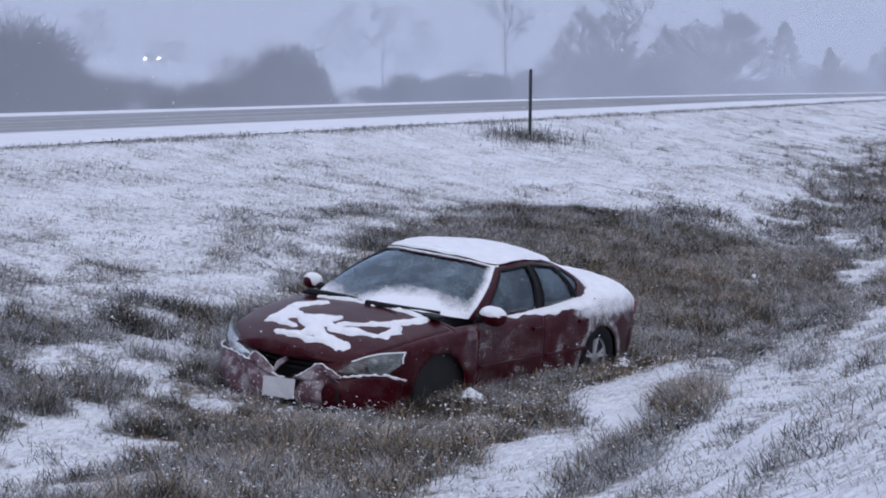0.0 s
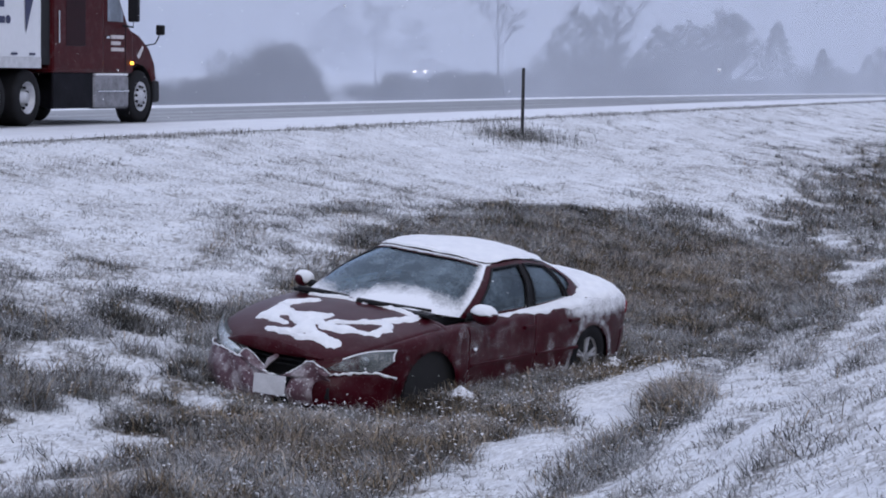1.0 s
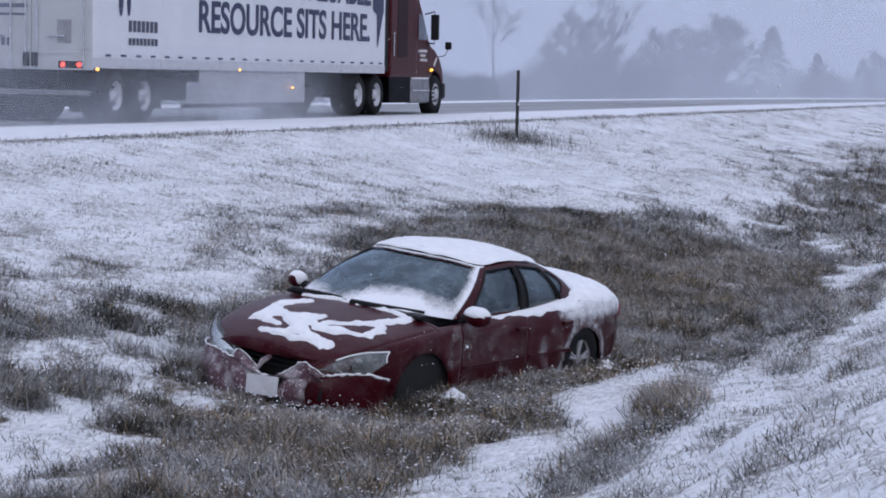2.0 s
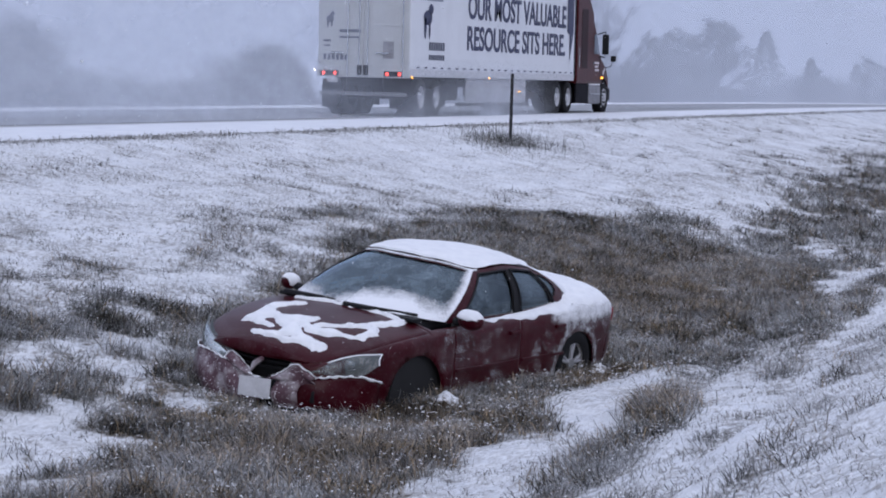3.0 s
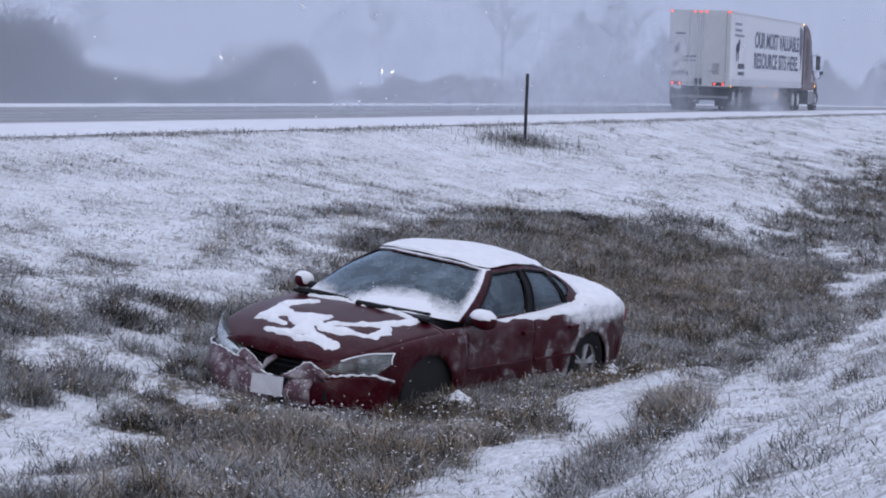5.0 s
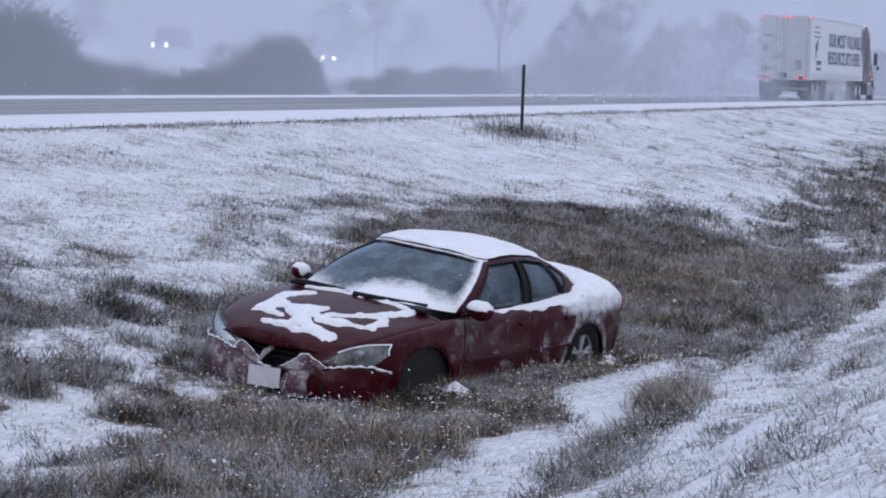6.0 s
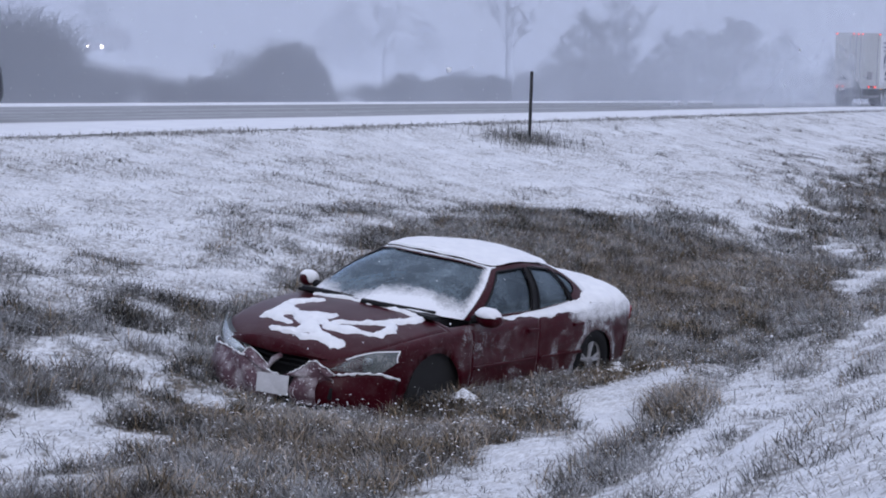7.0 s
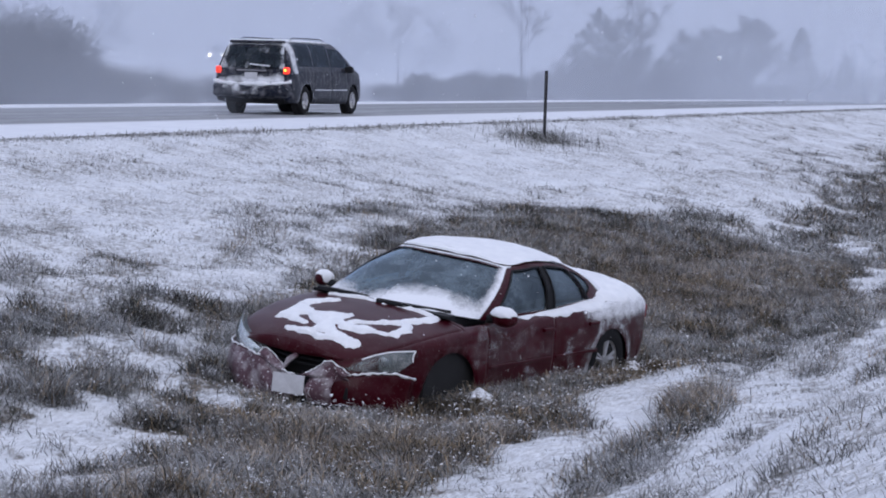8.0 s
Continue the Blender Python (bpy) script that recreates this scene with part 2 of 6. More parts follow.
def cover(x, y):
    """Share of standing dead grass, 0 snow to 1 thick grass."""
    x, y = np.asarray(x, float), np.asarray(y, float)
    far = spline(y, (8, 16, 20, 24, 28, 34, 39, 43, 47, 52, 60, 70, 110), (-9.2, -10.2, -10.9, -10.6, -10.9, -11.3, -11.0, -9.7, -9.2, -9.7, -10.2, -10.4, -10.8))
    near = spline(y, (8, 15, 18.5, 20, 22, 24, 27, 29.8, 32.7, 38, 50, 110), (-5.2, -5.2, -5.35, -5.65, -5.6, -5.7, -5.4, -5.6, -6.0, -5.7, -5.6, -5.3))
    wob = 0.35 * lumps(x, y, 1.3, 3) + 0.18 * lumps(x, y, 0.5, 4)
    inside = step((x - far + 0.5 + 1.3 * wob) / (1.3 + 0.9 * step((30 - y) / 6))) * step((near + 0.6 * wob - x) / 0.5 + 0.5)
    open_side = step((-7.3 - x) / 0.8) * step((25 - y) / 4)                   # windswept side of the ditch, half snowed over
    thick = 0.82 - 0.33 * open_side - 0.20 * step((17.6 - y) / 2.0) - 0.26 * step((y - 33) / 9)
    c = 0.19 + inside * (thick - 0.19)
    c = c + step((x - near) / 0.6) * 0.06 + 0.13 * step((far - x) / 0.3) * step((x - far + 2.6) / 2.0)
    c = c + 0.34 * bell(x, y, -4.9, 28.5, 0.9, 5.5) + 0.22 * bell(x, y, -4.6, 38, 1.2, 6) + 0.18 * bell(x, y, -4.9, 23.2, 0.7, 1.6)
    # snow lying in the grass, and strips of grass on the verge
    c = c - 0.55 * bell(x, y, -6.35, 32.6, 0.30, 1.6, -8) - 0.30 * bell(x, y, -8.9, 42.5, 0.5, 3.0) - 0.1 * bell(x, y, -6.9, 40.0, 0.5, 2.5) + 0.5 * bell(x, y, -5.75, 32.5, 0.22, 4.0, 10)
    c = c - 0.12 * bell(x, y, -8.3, 15.0, 1.3, 1.3) + 0.12 * bell(x, y, -10.2, 19.8, 1.2, 1.2) + 0.25 * bell(x, y, -8.7, 20.2, 0.7, 1.6)
    c = c + 0.62 * bell(x, y, -4.45, 19.2, 0.27, 1.1, 12) + 0.16 * bell(x, y, -4.15, 15.6, 0.38, 1.7, 8) + 0.3 * bell(x, y, -3.75, 20.8, 0.12, 1.3, 8) + 0.4 * bell(x, y, -5.2, 26.2, 0.2, 2.2, 8)
    c = c - 0.35 * bell(x, y, -5.1, 19.9, 0.22, 1.0, 8) - 0.4 * bell(x, y, -4.95, 16.4, 0.25, 1.1, 10) + 0.3 * bell(x, y, -5.62, 21.6, 0.25, 0.45) + 0.5 * bell(x, y, -14.9, 49.6, 0.7, 1.7)
    patch = lumps(x * 1.3, y * 0.62, 0.50, 5) * 0.45 + lumps(x * 1.1, y * 0.6, 0.22, 6) * 0.55
    slope = 0.10 * lumps(x * 1.6, y * 0.45, 1.3, 1) + 0.14 * lumps(x * 1.5, y * 0.6, 0.45, 2) + 0.02
    strip = 0.20 * lumps((x + 0.09 * y) * 3.2, y * 0.30, 1.0, 7) + 0.13 * lumps((x + 0.09 * y) * 2.2, y * 0.5, 0.35, 0)
    rough = inside * (0.40 + 0.58 * open_side + 0.25 * step((y - 33) / 8)) * patch + (1 - inside) * np.where(x < -8, slope, strip * (1 + 0.9 * step((y - 21) / 4))) + (0.10 + 0.14 * inside * open_side) * lumps(x, y, 0.2, 7)
    return np.clip(c + rough * (x > -16.8), 0, 1)


def brown(x, y):
    """Where the grass is warm tan rather than grey-green."""
    return np.clip(0.12 + 1.0 * bell(x, y, -6.2, 17.0, 1.5, 3.2) + 0.9 * bell(x, y, -7.6, 30.5, 2.0, 6.0) + 0.8 * bell(x, y, -5.6, 21.6, 0.6, 1.0) + 0.7 * bell(x, y, -4.45, 19.2, 0.5, 1.4) + 0.4 * bell(x, y, -8, 55, 2, 9), 0, 1)


def spaced(*runs):
    out = []
    for a, b, s in runs:
        out += list(np.arange(a, b - s * 0.01, s))
    return np.array(out + [runs[-1][1]])


def sheet(name, xs, ys, zf, material, tags):
    gx, gy = np.meshgrid(xs, ys, indexing="ij")
    co = np.stack([gx, gy, zf(gx, gy)], -1).reshape(-1, 3)
    nx, ny = len(xs), len(ys)
    i, j = np.meshgrid(np.arange(nx - 1), np.arange(ny - 1), indexing="ij")
    a = (i * ny + j).ravel()
    f = np.stack([a, a + ny, a + ny + 1, a + 1], -1)
    me = bpy.data.meshes.new(name)
    me.vertices.add(len(co)), me.vertices.foreach_set("co", co.ravel())
    me.loops.add(f.size), me.loops.foreach_set("vertex_index", f.ravel())
    me.polygons.add(len(f)), me.polygons.foreach_set("loop_start", np.arange(0, f.size, 4)), me.polygons.foreach_set("loop_total", np.full(len(f), 4))
    me.polygons.foreach_set("use_smooth", np.ones(len(f), bool))
    me.update(calc_edges=True)
    me.materials.append(material)
    for k, fn in tags.items():
        at = me.attributes.new(k, "FLOAT", "POINT")
        at.data.foreach_set("value", fn(co[:, 0], co[:, 1]).astype(np.float32))
    return new(name, me)


ground = sheet("ground", spaced((-3000, -150, 475), (-150, -34, 2.0), (-34, -17, 0.5), (-17, 0.6, 0.1), (0.6, 12, 0.6), (12, 3000, 498)),
               spaced((-3000, -20, 298), (-20, 7, 1.0), (7, 34, 0.12), (34, 60, 0.3), (60, 130, 1.0), (130, 430, 6), (430, 3000, 367)), land, GROUND, {"cover": cover})
tagged(ground, "snow-dusted grassy roadside ditch with dead brown grass", "ground", kind="structure")


def road_height(x, y):
    return 0.012 * np.cos((x + 24) / 6) + 0.012 * lumps(x, y, 1.5, 2) * (x > -20) + 0.05 * np.exp(-((x + 29.0) / 0.35) ** 2) - dip(y)


def road_wet(x, y):
    return np.clip((-20.0 - x) / 0.9, 0, 1) * np.clip((x + 28.5) / 0.7, 0, 1) * (0.78 + 0.03 * np.cos((x + 22.3) * 2 * math.pi / 1.85))


highway = sheet("road", spaced((-29.6, -16.9, 0.15)), spaced((-400, 20, 20), (20, 140, 0.6), (140, 600, 10)), road_height, ROAD, {"wet": road_wet})
tagged(highway, "grey slushy highway lanes with white snow-covered shoulder", "road", kind="structure")


# ---------------------------------------------------------------- vehicle paints
def car_paint(name, c, salt=0.5, gloss=0.2):
    """Glossy paint with road salt and snow dust towards the sills."""
    m = Mat(name, 0.32)
    m.b.inputs["Coat Weight"].default_value, m.b.inputs["Specular IOR Level"].default_value = 0.4 * gloss, gloss
    dust = m.math("MULTIPLY", m.ramp(m.noise(7, 6), 0.5, 0.75), salt)
    specks = m.math("MULTIPLY", m.ramp(m.noise(48, 3), 0.62, 0.68), salt * 1.8)
    k = m.math("MAXIMUM", dust, specks)
    body = m.ramp(m.noise(2.5, 4), 0.3, 0.7, tuple(v * 0.85 for v in c), tuple(v * 1.12 for v in c))
    m.color(m.mix(k, body, (0.62, 0.6, 0.62)))
    m.roughness(m.ramp(k, 0.0, 0.5, (0.3, 0.3, 0.3), (0.75, 0.75, 0.75)))
    return m.m


def pane_material(name, tint, frost=0.0, sheen=(0.72, 0.88, 1.0), rime=(0.40, 0.52, 0.60)):
    """A thin pane: tinted see-through with a mirror sheen, and a film of frost in blots, whose default blue also stands
    in for reflected sky.
    """
    m = Mat(name, 0.05)
    tr, gl, mx = m.n.new("ShaderNodeBsdfTransparent"), m.n.new("ShaderNodeBsdfGlossy"), m.n.new("ShaderNodeMixShader")
    tr.inputs[0].default_value = (*tint, 1)
    gl.inputs["Roughness"].default_value = 0.12
    gl.inputs[0].default_value = (*sheen, 1)
    fr = m.n.new("ShaderNodeFresnel")
    fr.inputs[0].default_value = 1.5
    m.l.new(m.math("ADD", fr.outputs[0], 0.015), mx.inputs[0])
    m.l.new(tr.outputs[0], mx.inputs[1]), m.l.new(gl.outputs[0], mx.inputs[2])
    fm = m.n.new("ShaderNodeMixShader")
    m.color(rime)
    m.b.inputs["Roughness"].default_value = 0.8
    k = m.math("MULTIPLY", m.ramp(m.math("ADD", m.math("MULTIPLY", m.noise(5, 5), 0.6), m.math("MULTIPLY", m.noise(60, 3), 0.4)), 0.4, 0.72), frost)
    m.l.new(k, fm.inputs[0]), m.l.new(mx.outputs[0], fm.inputs[1]), m.l.new(m.b.outputs[0], fm.inputs[2])
    m.l.new(fm.outputs[0], m.out.inputs[0])
    return m.m


def film_material():
    """Snow film stuck to glass and flanks; the amount is stored on the mesh and broken up by grain."""
    m = Mat("snow_film", 0.8)
    tr, mx = m.n.new("ShaderNodeBsdfTransparent"), m.n.new("ShaderNodeMixShader")
    m.color((0.84, 0.85, 0.88))
    n = m.math("ADD", m.math("MULTIPLY", m.noise(9, 5), 0.5), m.math("MULTIPLY", m.noise(70, 4), 0.5))
    k = m.ramp(m.math("ADD", m.attr("amount"), m.math("SUBTRACT", n, 0.5)), 0.5, 0.95)
    m.l.new(k, mx.inputs[0]), m.l.new(tr.outputs[0], mx.inputs[1]), m.l.new(m.b.outputs[0], mx.inputs[2])
    m.l.new(mx.outputs[0], m.out.inputs[0])
    return m.m


RED = car_paint("deep_red_paint", (0.042, 0.0018, 0.006), 0.04, 0.13)
# window frost is real rime plus sky reflection put into its blue
PANE = pane_material("tinted_glass", (0.10, 0.18, 0.23), 0.36)
LENS = pane_material("lamp_lens", (0.6, 0.65, 0.65), 0.55, (0.5, 0.54, 0.55), (0.5, 0.51, 0.52))
SIDE_PANE = pane_material("side_glass", (0.13, 0.18, 0.22), 0.24)
FILM = film_material()
BLACK = plain("black_plastic", (0.012, 0.012, 0.014), 0.6, Specular_IOR_Level=0.2)
RUBBER = plain("tyre_rubber", (0.013, 0.013, 0.015), 0.85, vary=0.4, Specular_IOR_Level=0.2)
ALLOY = plain("silver_alloy", (0.5, 0.5, 0.52), 0.35, 0.6)
CHROME = plain("bright_metal", (0.6, 0.61, 0.63), 0.25, 0.9)
FABRIC = plain("grey_seat_cloth", (0.09, 0.09, 0.095), 0.9)
# near-black: the shade in bays, wells and gaps is put into the colour
DARK = plain("cavity_shade_black", (0.012, 0.012, 0.014), 0.9)
PLASTIC_GREY = plain("grimy_grey_plastic", (0.3, 0.29, 0.31), 0.6, vary=0.35)
LAMP_GREY = plain("dull_lamp_housing", (0.12, 0.135, 0.14), 0.5, vary=0.6, scale=12)
FROSTED_RED = car_paint("frosted_red_plastic", (0.11, 0.06, 0.075), 0.75)
PLATE = plain("snowed_plate", (0.56, 0.56, 0.58), 0.6, vary=0.15)


# ---------------------------------------------------------------- sheets built on a grid of points
def grid_mesh(name, P, keep=None, material=None, values=None, dip=None, normals=None, smooth=True, flip=False):
    """A mesh from a grid of points P[i, j]; keep picks the cells; dip sinks the rim of what is kept, which makes the joint."""
    ni, nj = P.shape[:2]
    keep = np.ones((ni - 1, nj - 1), bool) if keep is None else keep
    Q = P.copy()
    if dip is not None:
        full = np.zeros((ni + 1, nj + 1), bool)
        full[1:-1, 1:-1] = keep
        n = full[:-1, :-1].astype(int) + full[1:, :-1] + full[:-1, 1:] + full[1:, 1:]
        Q = Q - np.where(((n > 0) & (n < 4))[..., None], normals * dip, 0)
    i, j = np.nonzero(keep)
    a = i * nj + j
    f = np.stack([a, a + nj, a + nj + 1, a + 1], -1)
    f = f[:, ::-1] if flip else f
    used, inv = np.unique(f, return_inverse=True)
    me = mesh(name, Q.reshape(-1, 3)[used], inv.reshape(-1, 4), material, smooth)
    if values is not None:
        at = me.attributes.new("amount", "FLOAT", "POINT")
        at.data.foreach_set("value", values.reshape(-1)[used].astype(np.float32))
    return me


def grid_normals(P):
    du, dv = np.gradient(P, axis=0), np.gradient(P, axis=1)
    n = np.cross(du, dv)
    return n / (np.linalg.norm(n, axis=-1, keepdims=True) + 1e-9)


def fine(x, y, z, k=1.0):
    """Uneven pattern on a vehicle's skin, about -1 to 1."""
    return (np.sin(11 * k * x + 3 * np.sin(7 * k * y + 1)) + np.sin(17 * k * y + 2 * np.sin(9 * k * x) + 5 * z) + np.sin(29 * k * x - 23 * k * y + 11 * z) * 0.6) / 2.6


# ---------------------------------------------------------------- red sedan
def catmull(ctrl, per):
    """Rows of control points (n, stations, 2) refined per times between neighbours."""
    c = np.concatenate([2 * ctrl[:1] - ctrl[1:2], ctrl, 2 * ctrl[-1:] - ctrl[-2:-1]])
    out = []
    for a in range(1, len(ctrl)):
        for t in np.arange(per) / per:
            out.append(0.5 * ((2 * c[a]) + (c[a + 1] - c[a - 1]) * t + (2 * c[a - 1] - 5 * c[a] + 4 * c[a + 1] - c[a + 2]) * t**2 + (3 * c[a] - c[a - 1] - 3 * c[a + 1] + c[a + 2]) * t**3))
    out.append(c[-2])
    return np.array(out)


SEAMS = (-2.18, -1.28, -0.46, 0.66, 0.98, 2.02)
XK = (-2.58, -2.52, -2.4, -2.2, -1.8, -1.4, -0.5, 0.5, 1.0, 1.4, 1.8, 2.05, 2.2, 2.3)


def sedan_body():
    """The lower shell: P[i, j] from the left sill over the top to the right sill."""
    xs = sorted(set(np.round(np.concatenate([np.arange(-2.58, 2.301, 0.03), [s + d for s in SEAMS for d in (-0.012, 0, 0.012)]]), 4)))
    xs = np.array([x for k, x in enumerate(xs) if k == 0 or x - xs[k - 1] > 0.006])
    w = spline(xs, XK, (0.50, 0.68, 0.79, 0.86, 0.915, 0.93, 0.925, 0.925, 0.92, 0.895, 0.825, 0.715, 0.60, 0.46))
    zb = spline(xs, XK, (0.46, 0.36, 0.31, 0.27, 0.22, 0.20, 0.20, 0.20, 0.20, 0.21, 0.25, 0.34, 0.42, 0.5))
    zs = spline(xs, XK, (0.74, 0.86, 0.93, 0.965, 0.975, 0.965, 0.935, 0.90, 0.885, 0.85, 0.785, 0.725, 0.67, 0.62))
    zt = spline(xs, XK, (0.80, 0.97, 1.035, 1.05, 1.05, 1.03, 1.0, 0.99, 0.985, 0.945, 0.875, 0.81, 0.76, 0.70))
    c = np.array([(w * 0.90, zb), (w * 0.975, zb + 0.09), (w, zb + (zs - zb) * 0.42), (w * 0.992, zb + (zs - zb) * 0.62), (w * 0.975, zs - 0.07), (w * 0.925, zs - 0.005),
                  (w * 0.80, zs + 0.35 * (zt - zs)), (w * 0.45, zs + 0.84 * (zt - zs)), (0 * w, zt)]).transpose(0, 2, 1)
    half = catmull(c, 5)                              # rows, stations, (y, z)
    rows = np.concatenate([half, half[:-1][::-1] * (-1, 1)])
    P = np.stack([np.broadcast_to(xs[:, None], (len(xs), len(rows))), rows[:, :, 0].T, rows[:, :, 1].T], -1).copy()
    return P


def sedan_house(side=1):
    """The glasshouse from the middle of the windscreen round one side to the middle of the rear window; grid over s and height."""
    s = np.linspace(0, 1, 111)
    v = np.linspace(0, 1, 23)
    K = (0, 0.11, 0.215, 0.25, 0.48, 0.52, 0.70, 0.78, 0.89, 1)
    B = np.stack([spline(s, K, (1.06, 0.98, 0.66, 0.52, -0.44, -0.54, -1.42, -1.72, -1.93, -1.98)),
                  spline(s, K, (0, 0.44, 0.76, 0.79, 0.815, 0.815, 0.745, 0.64, 0.35, 0)),
                  spline(s, K, (1.0, 0.985, 0.945, 0.935, 0.945, 0.95, 0.99, 1.035, 1.05, 1.055))], -1)
    T = np.stack([spline(s, K, (0.10, 0.07, -0.07, -0.12, -0.50, -0.56, -1.06, -1.12, -1.17, -1.18)),
                  spline(s, K, (0, 0.32, 0.55, 0.57, 0.60, 0.60, 0.555, 0.50, 0.28, 0)),
                  spline(s, K, (1.365, 1.36, 1.325, 1.325, 1.345, 1.345, 1.285, 1.29, 1.31, 1.32))], -1)
    P = B[:, None] + (T - B)[:, None] * v[None, :, None]
    out = np.stack([np.where(s < 0.2, 0.25, np.where(s > 0.8, -0.25, 0.0)), np.full_like(s, 1.0) * np.clip(B[:, 1] * 3, 0, 1), 0.35 + 0 * s], -1)
    P = P + out[:, None] * (0.045 * np.sin(math.pi * v))[None, :, None]
    P[..., 1] *= side
    return s, v, P, T * (1, side, 1)


def sedan():
    car = tagged(new("sedan"), "dark red sedan with broken front, snow-covered, stuck in ditch grass", "car")
    P = sedan_body()
    N = grid_normals(P)
    if N[len(P) // 2, P.shape[1] // 2, 2] < 0:
        N = -N
    xc = (P[:-1, :-1, 0] + P[1:, 1:, 0]) / 2
    yc, zc = (P[:-1, :-1, 1] + P[1:, 1:, 1]) / 2, (P[:-1, :-1, 2] + P[1:, 1:, 2]) / 2
    nj = P.shape[1] - 1
    jj = np.broadcast_to(np.arange(nj), xc.shape)
    up = np.minimum(jj, nj - 1 - jj)                  # rows counted from the sill
    # wheel arches: cells inside the circle go, the rim is drawn onto it
    arch = np.zeros_like(xc, bool)
    for wx in (1.20, -1.52):
        r = np.hypot(P[..., 0] - wx, P[..., 2] - 0.34)
        flank = np.abs(P[..., 1]) > 0.6
        near = flank & (np.abs(r - 0.385) < 0.035) & (P[..., 2] > 0.2)
        for ax, mid in ((0, wx), (2, 0.34)):
            P[..., ax] = np.where(near, mid + (P[..., ax] - mid) * 0.385 / np.maximum(r, 1e-6), P[..., ax])
        arch |= (np.hypot(xc - wx, zc - 0.34) < 0.38) & (np.abs(yc) > 0.6)
    skin = ~arch & ~((xc < 0.9) & (xc > -1.40) & (up > 27))   # open under the glasshouse
    left = yc > 0
    top = up >= 26
    rules = {
        "hood": (xc > 0.98) & top & (xc < 2.25),
        "trunk_lid": (xc < -1.40) & (up >= 27),
        "rear_bumper": (xc < -2.18) & (up < 13) & left,
        "rear_bumper_corner": (xc < -2.18) & (up < 13) & ~left,
    }
    taken = np.zeros_like(skin)
    for nm, rule in rules.items():
        part(nm, grid_mesh(nm, P, rule & skin & ~taken, RED, dip=0.008, normals=N), RED, car)
        taken |= rule
    for sgn in (1, -1):
        side = (left if sgn > 0 else ~left) & ~taken & skin
        for nm, a, b in (("front_fender", 0.66, 2.4), ("front_door", -0.46, 0.66), ("rear_door", -1.28, -0.46), ("rear_quarter", -2.6, -1.28)):
            low = up < 5
            if "door" in nm:
                pan = part(nm, grid_mesh(nm, P, side & (xc > a) & (xc < b) & ~low, RED, dip=0.010, normals=N), RED, car)
                hx = a + 0.13
                part("door_handle", box(hx - 0.09, hx + 0.09, sgn * 0.915 - 0.02, sgn * 0.915 + 0.025, 0.79, 0.825, 0.012), RED, pan, "red door handle")
                part("trim_strip", box(a + 0.03, b - 0.03, sgn * 0.92 - 0.01, sgn * 0.92 + 0.016, 0.535, 0.565, 0.008), RED, pan)
            else:
                part(nm, grid_mesh(nm, P, side & (xc > a) & (xc < b), RED, dip=0.008, normals=N), RED, car)
        part("sill", grid_mesh("sill", P, side & (up < 5) & (xc > -1.28) & (xc < 0.66), RED, dip=0.006, normals=N), RED, car)
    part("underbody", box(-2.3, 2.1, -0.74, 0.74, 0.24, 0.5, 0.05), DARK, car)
    part("tail_panel", box(-2.585, -2.5, -0.5, 0.5, 0.44, 0.8, 0.03), RED, car)
    for sgn in (1, -1):
        part("tail_light", box(-2.53, -2.42, sgn * 0.60 - 0.14, sgn * 0.60 + 0.14, 0.72, 0.86, 0.03), plain("red_lens", (0.25, 0.01, 0.015), 0.2), car, "red tail light")

    # glasshouse
    halves, roofs = {}, {}
    for sgn in (1, -1):
        s, v, G, T = sedan_house(sgn)
        GN = grid_normals(G)
        sc, vc = (s[:-1, None] + s[1:, None]) / 2 + 0 * v[None, :-1], (v[None, :-1] + v[None, 1:]) / 2 + 0 * s[:-1, None]
        if np.sum(GN[50, 10] * (0, sgn, 0.2)) < 0:
            GN = -GN
        wind = (sc < 0.212) & (vc > 0.03) & (vc < 0.97)
        fw = (sc > 0.262) & (sc < 0.475) & (vc > 0.05) & (vc < 0.90)
        rw = (sc > 0.525) & (sc < 0.655) & (vc > 0.05) & (vc < 0.90)
        qw = (sc > 0.668) & (sc < 0.715) & (vc > 0.12 + 6 * (sc - 0.668)) & (vc < 0.86 - 2.0 * (sc - 0.668))
        back = (sc > 0.80) & (vc > 0.05) & (vc < 0.93)
        glass = wind | fw | rw | qw | back
        pillar = (~glass) & (((sc > 0.46) & (sc < 0.54) & (vc < 0.92)) | ((sc > 0.65) & (sc < 0.675) & (vc < 0.88)))
        part("pillar_frame", grid_mesh("pillar_frame", G, ~glass & ~pillar, RED, normals=GN), RED, car)
        for kk in (pillar & (sc < 0.6), pillar & (sc > 0.6)):
            part("door_pillar", grid_mesh("door_pillar", G, kk, BLACK, normals=GN), BLACK, car, "black door pillar")
        halves[sgn] = (G, GN, wind, back)
        for nm, k in (("front_window", fw), ("rear_window", rw), ("quarter_window", qw)):
            ob = part(nm, grid_mesh(nm, G - GN * 0.012, k, SIDE_PANE, flip=sgn < 0), SIDE_PANE, car)
            ob.visible_shadow = False
        # rubber seal round the side glass
        seal = bmesh.new()
        for s0, s1 in ((0.262, 0.475), (0.525, 0.655)):
            i0, i1 = np.searchsorted(s, s0), np.searchsorted(s, s1)
            loop = [G[i0, k] for k in range(1, 21)] + [G[i, 20] for i in range(i0, i1)] + [G[i1, k] for k in range(20, 0, -1)]
            tube([p + (0, sgn * 0.004, 0) for p in loop], 0.011, 6, seal)
        part("window_seal", seal, BLACK, car)
        # roof half
        u = np.linspace(0, 1, 16)
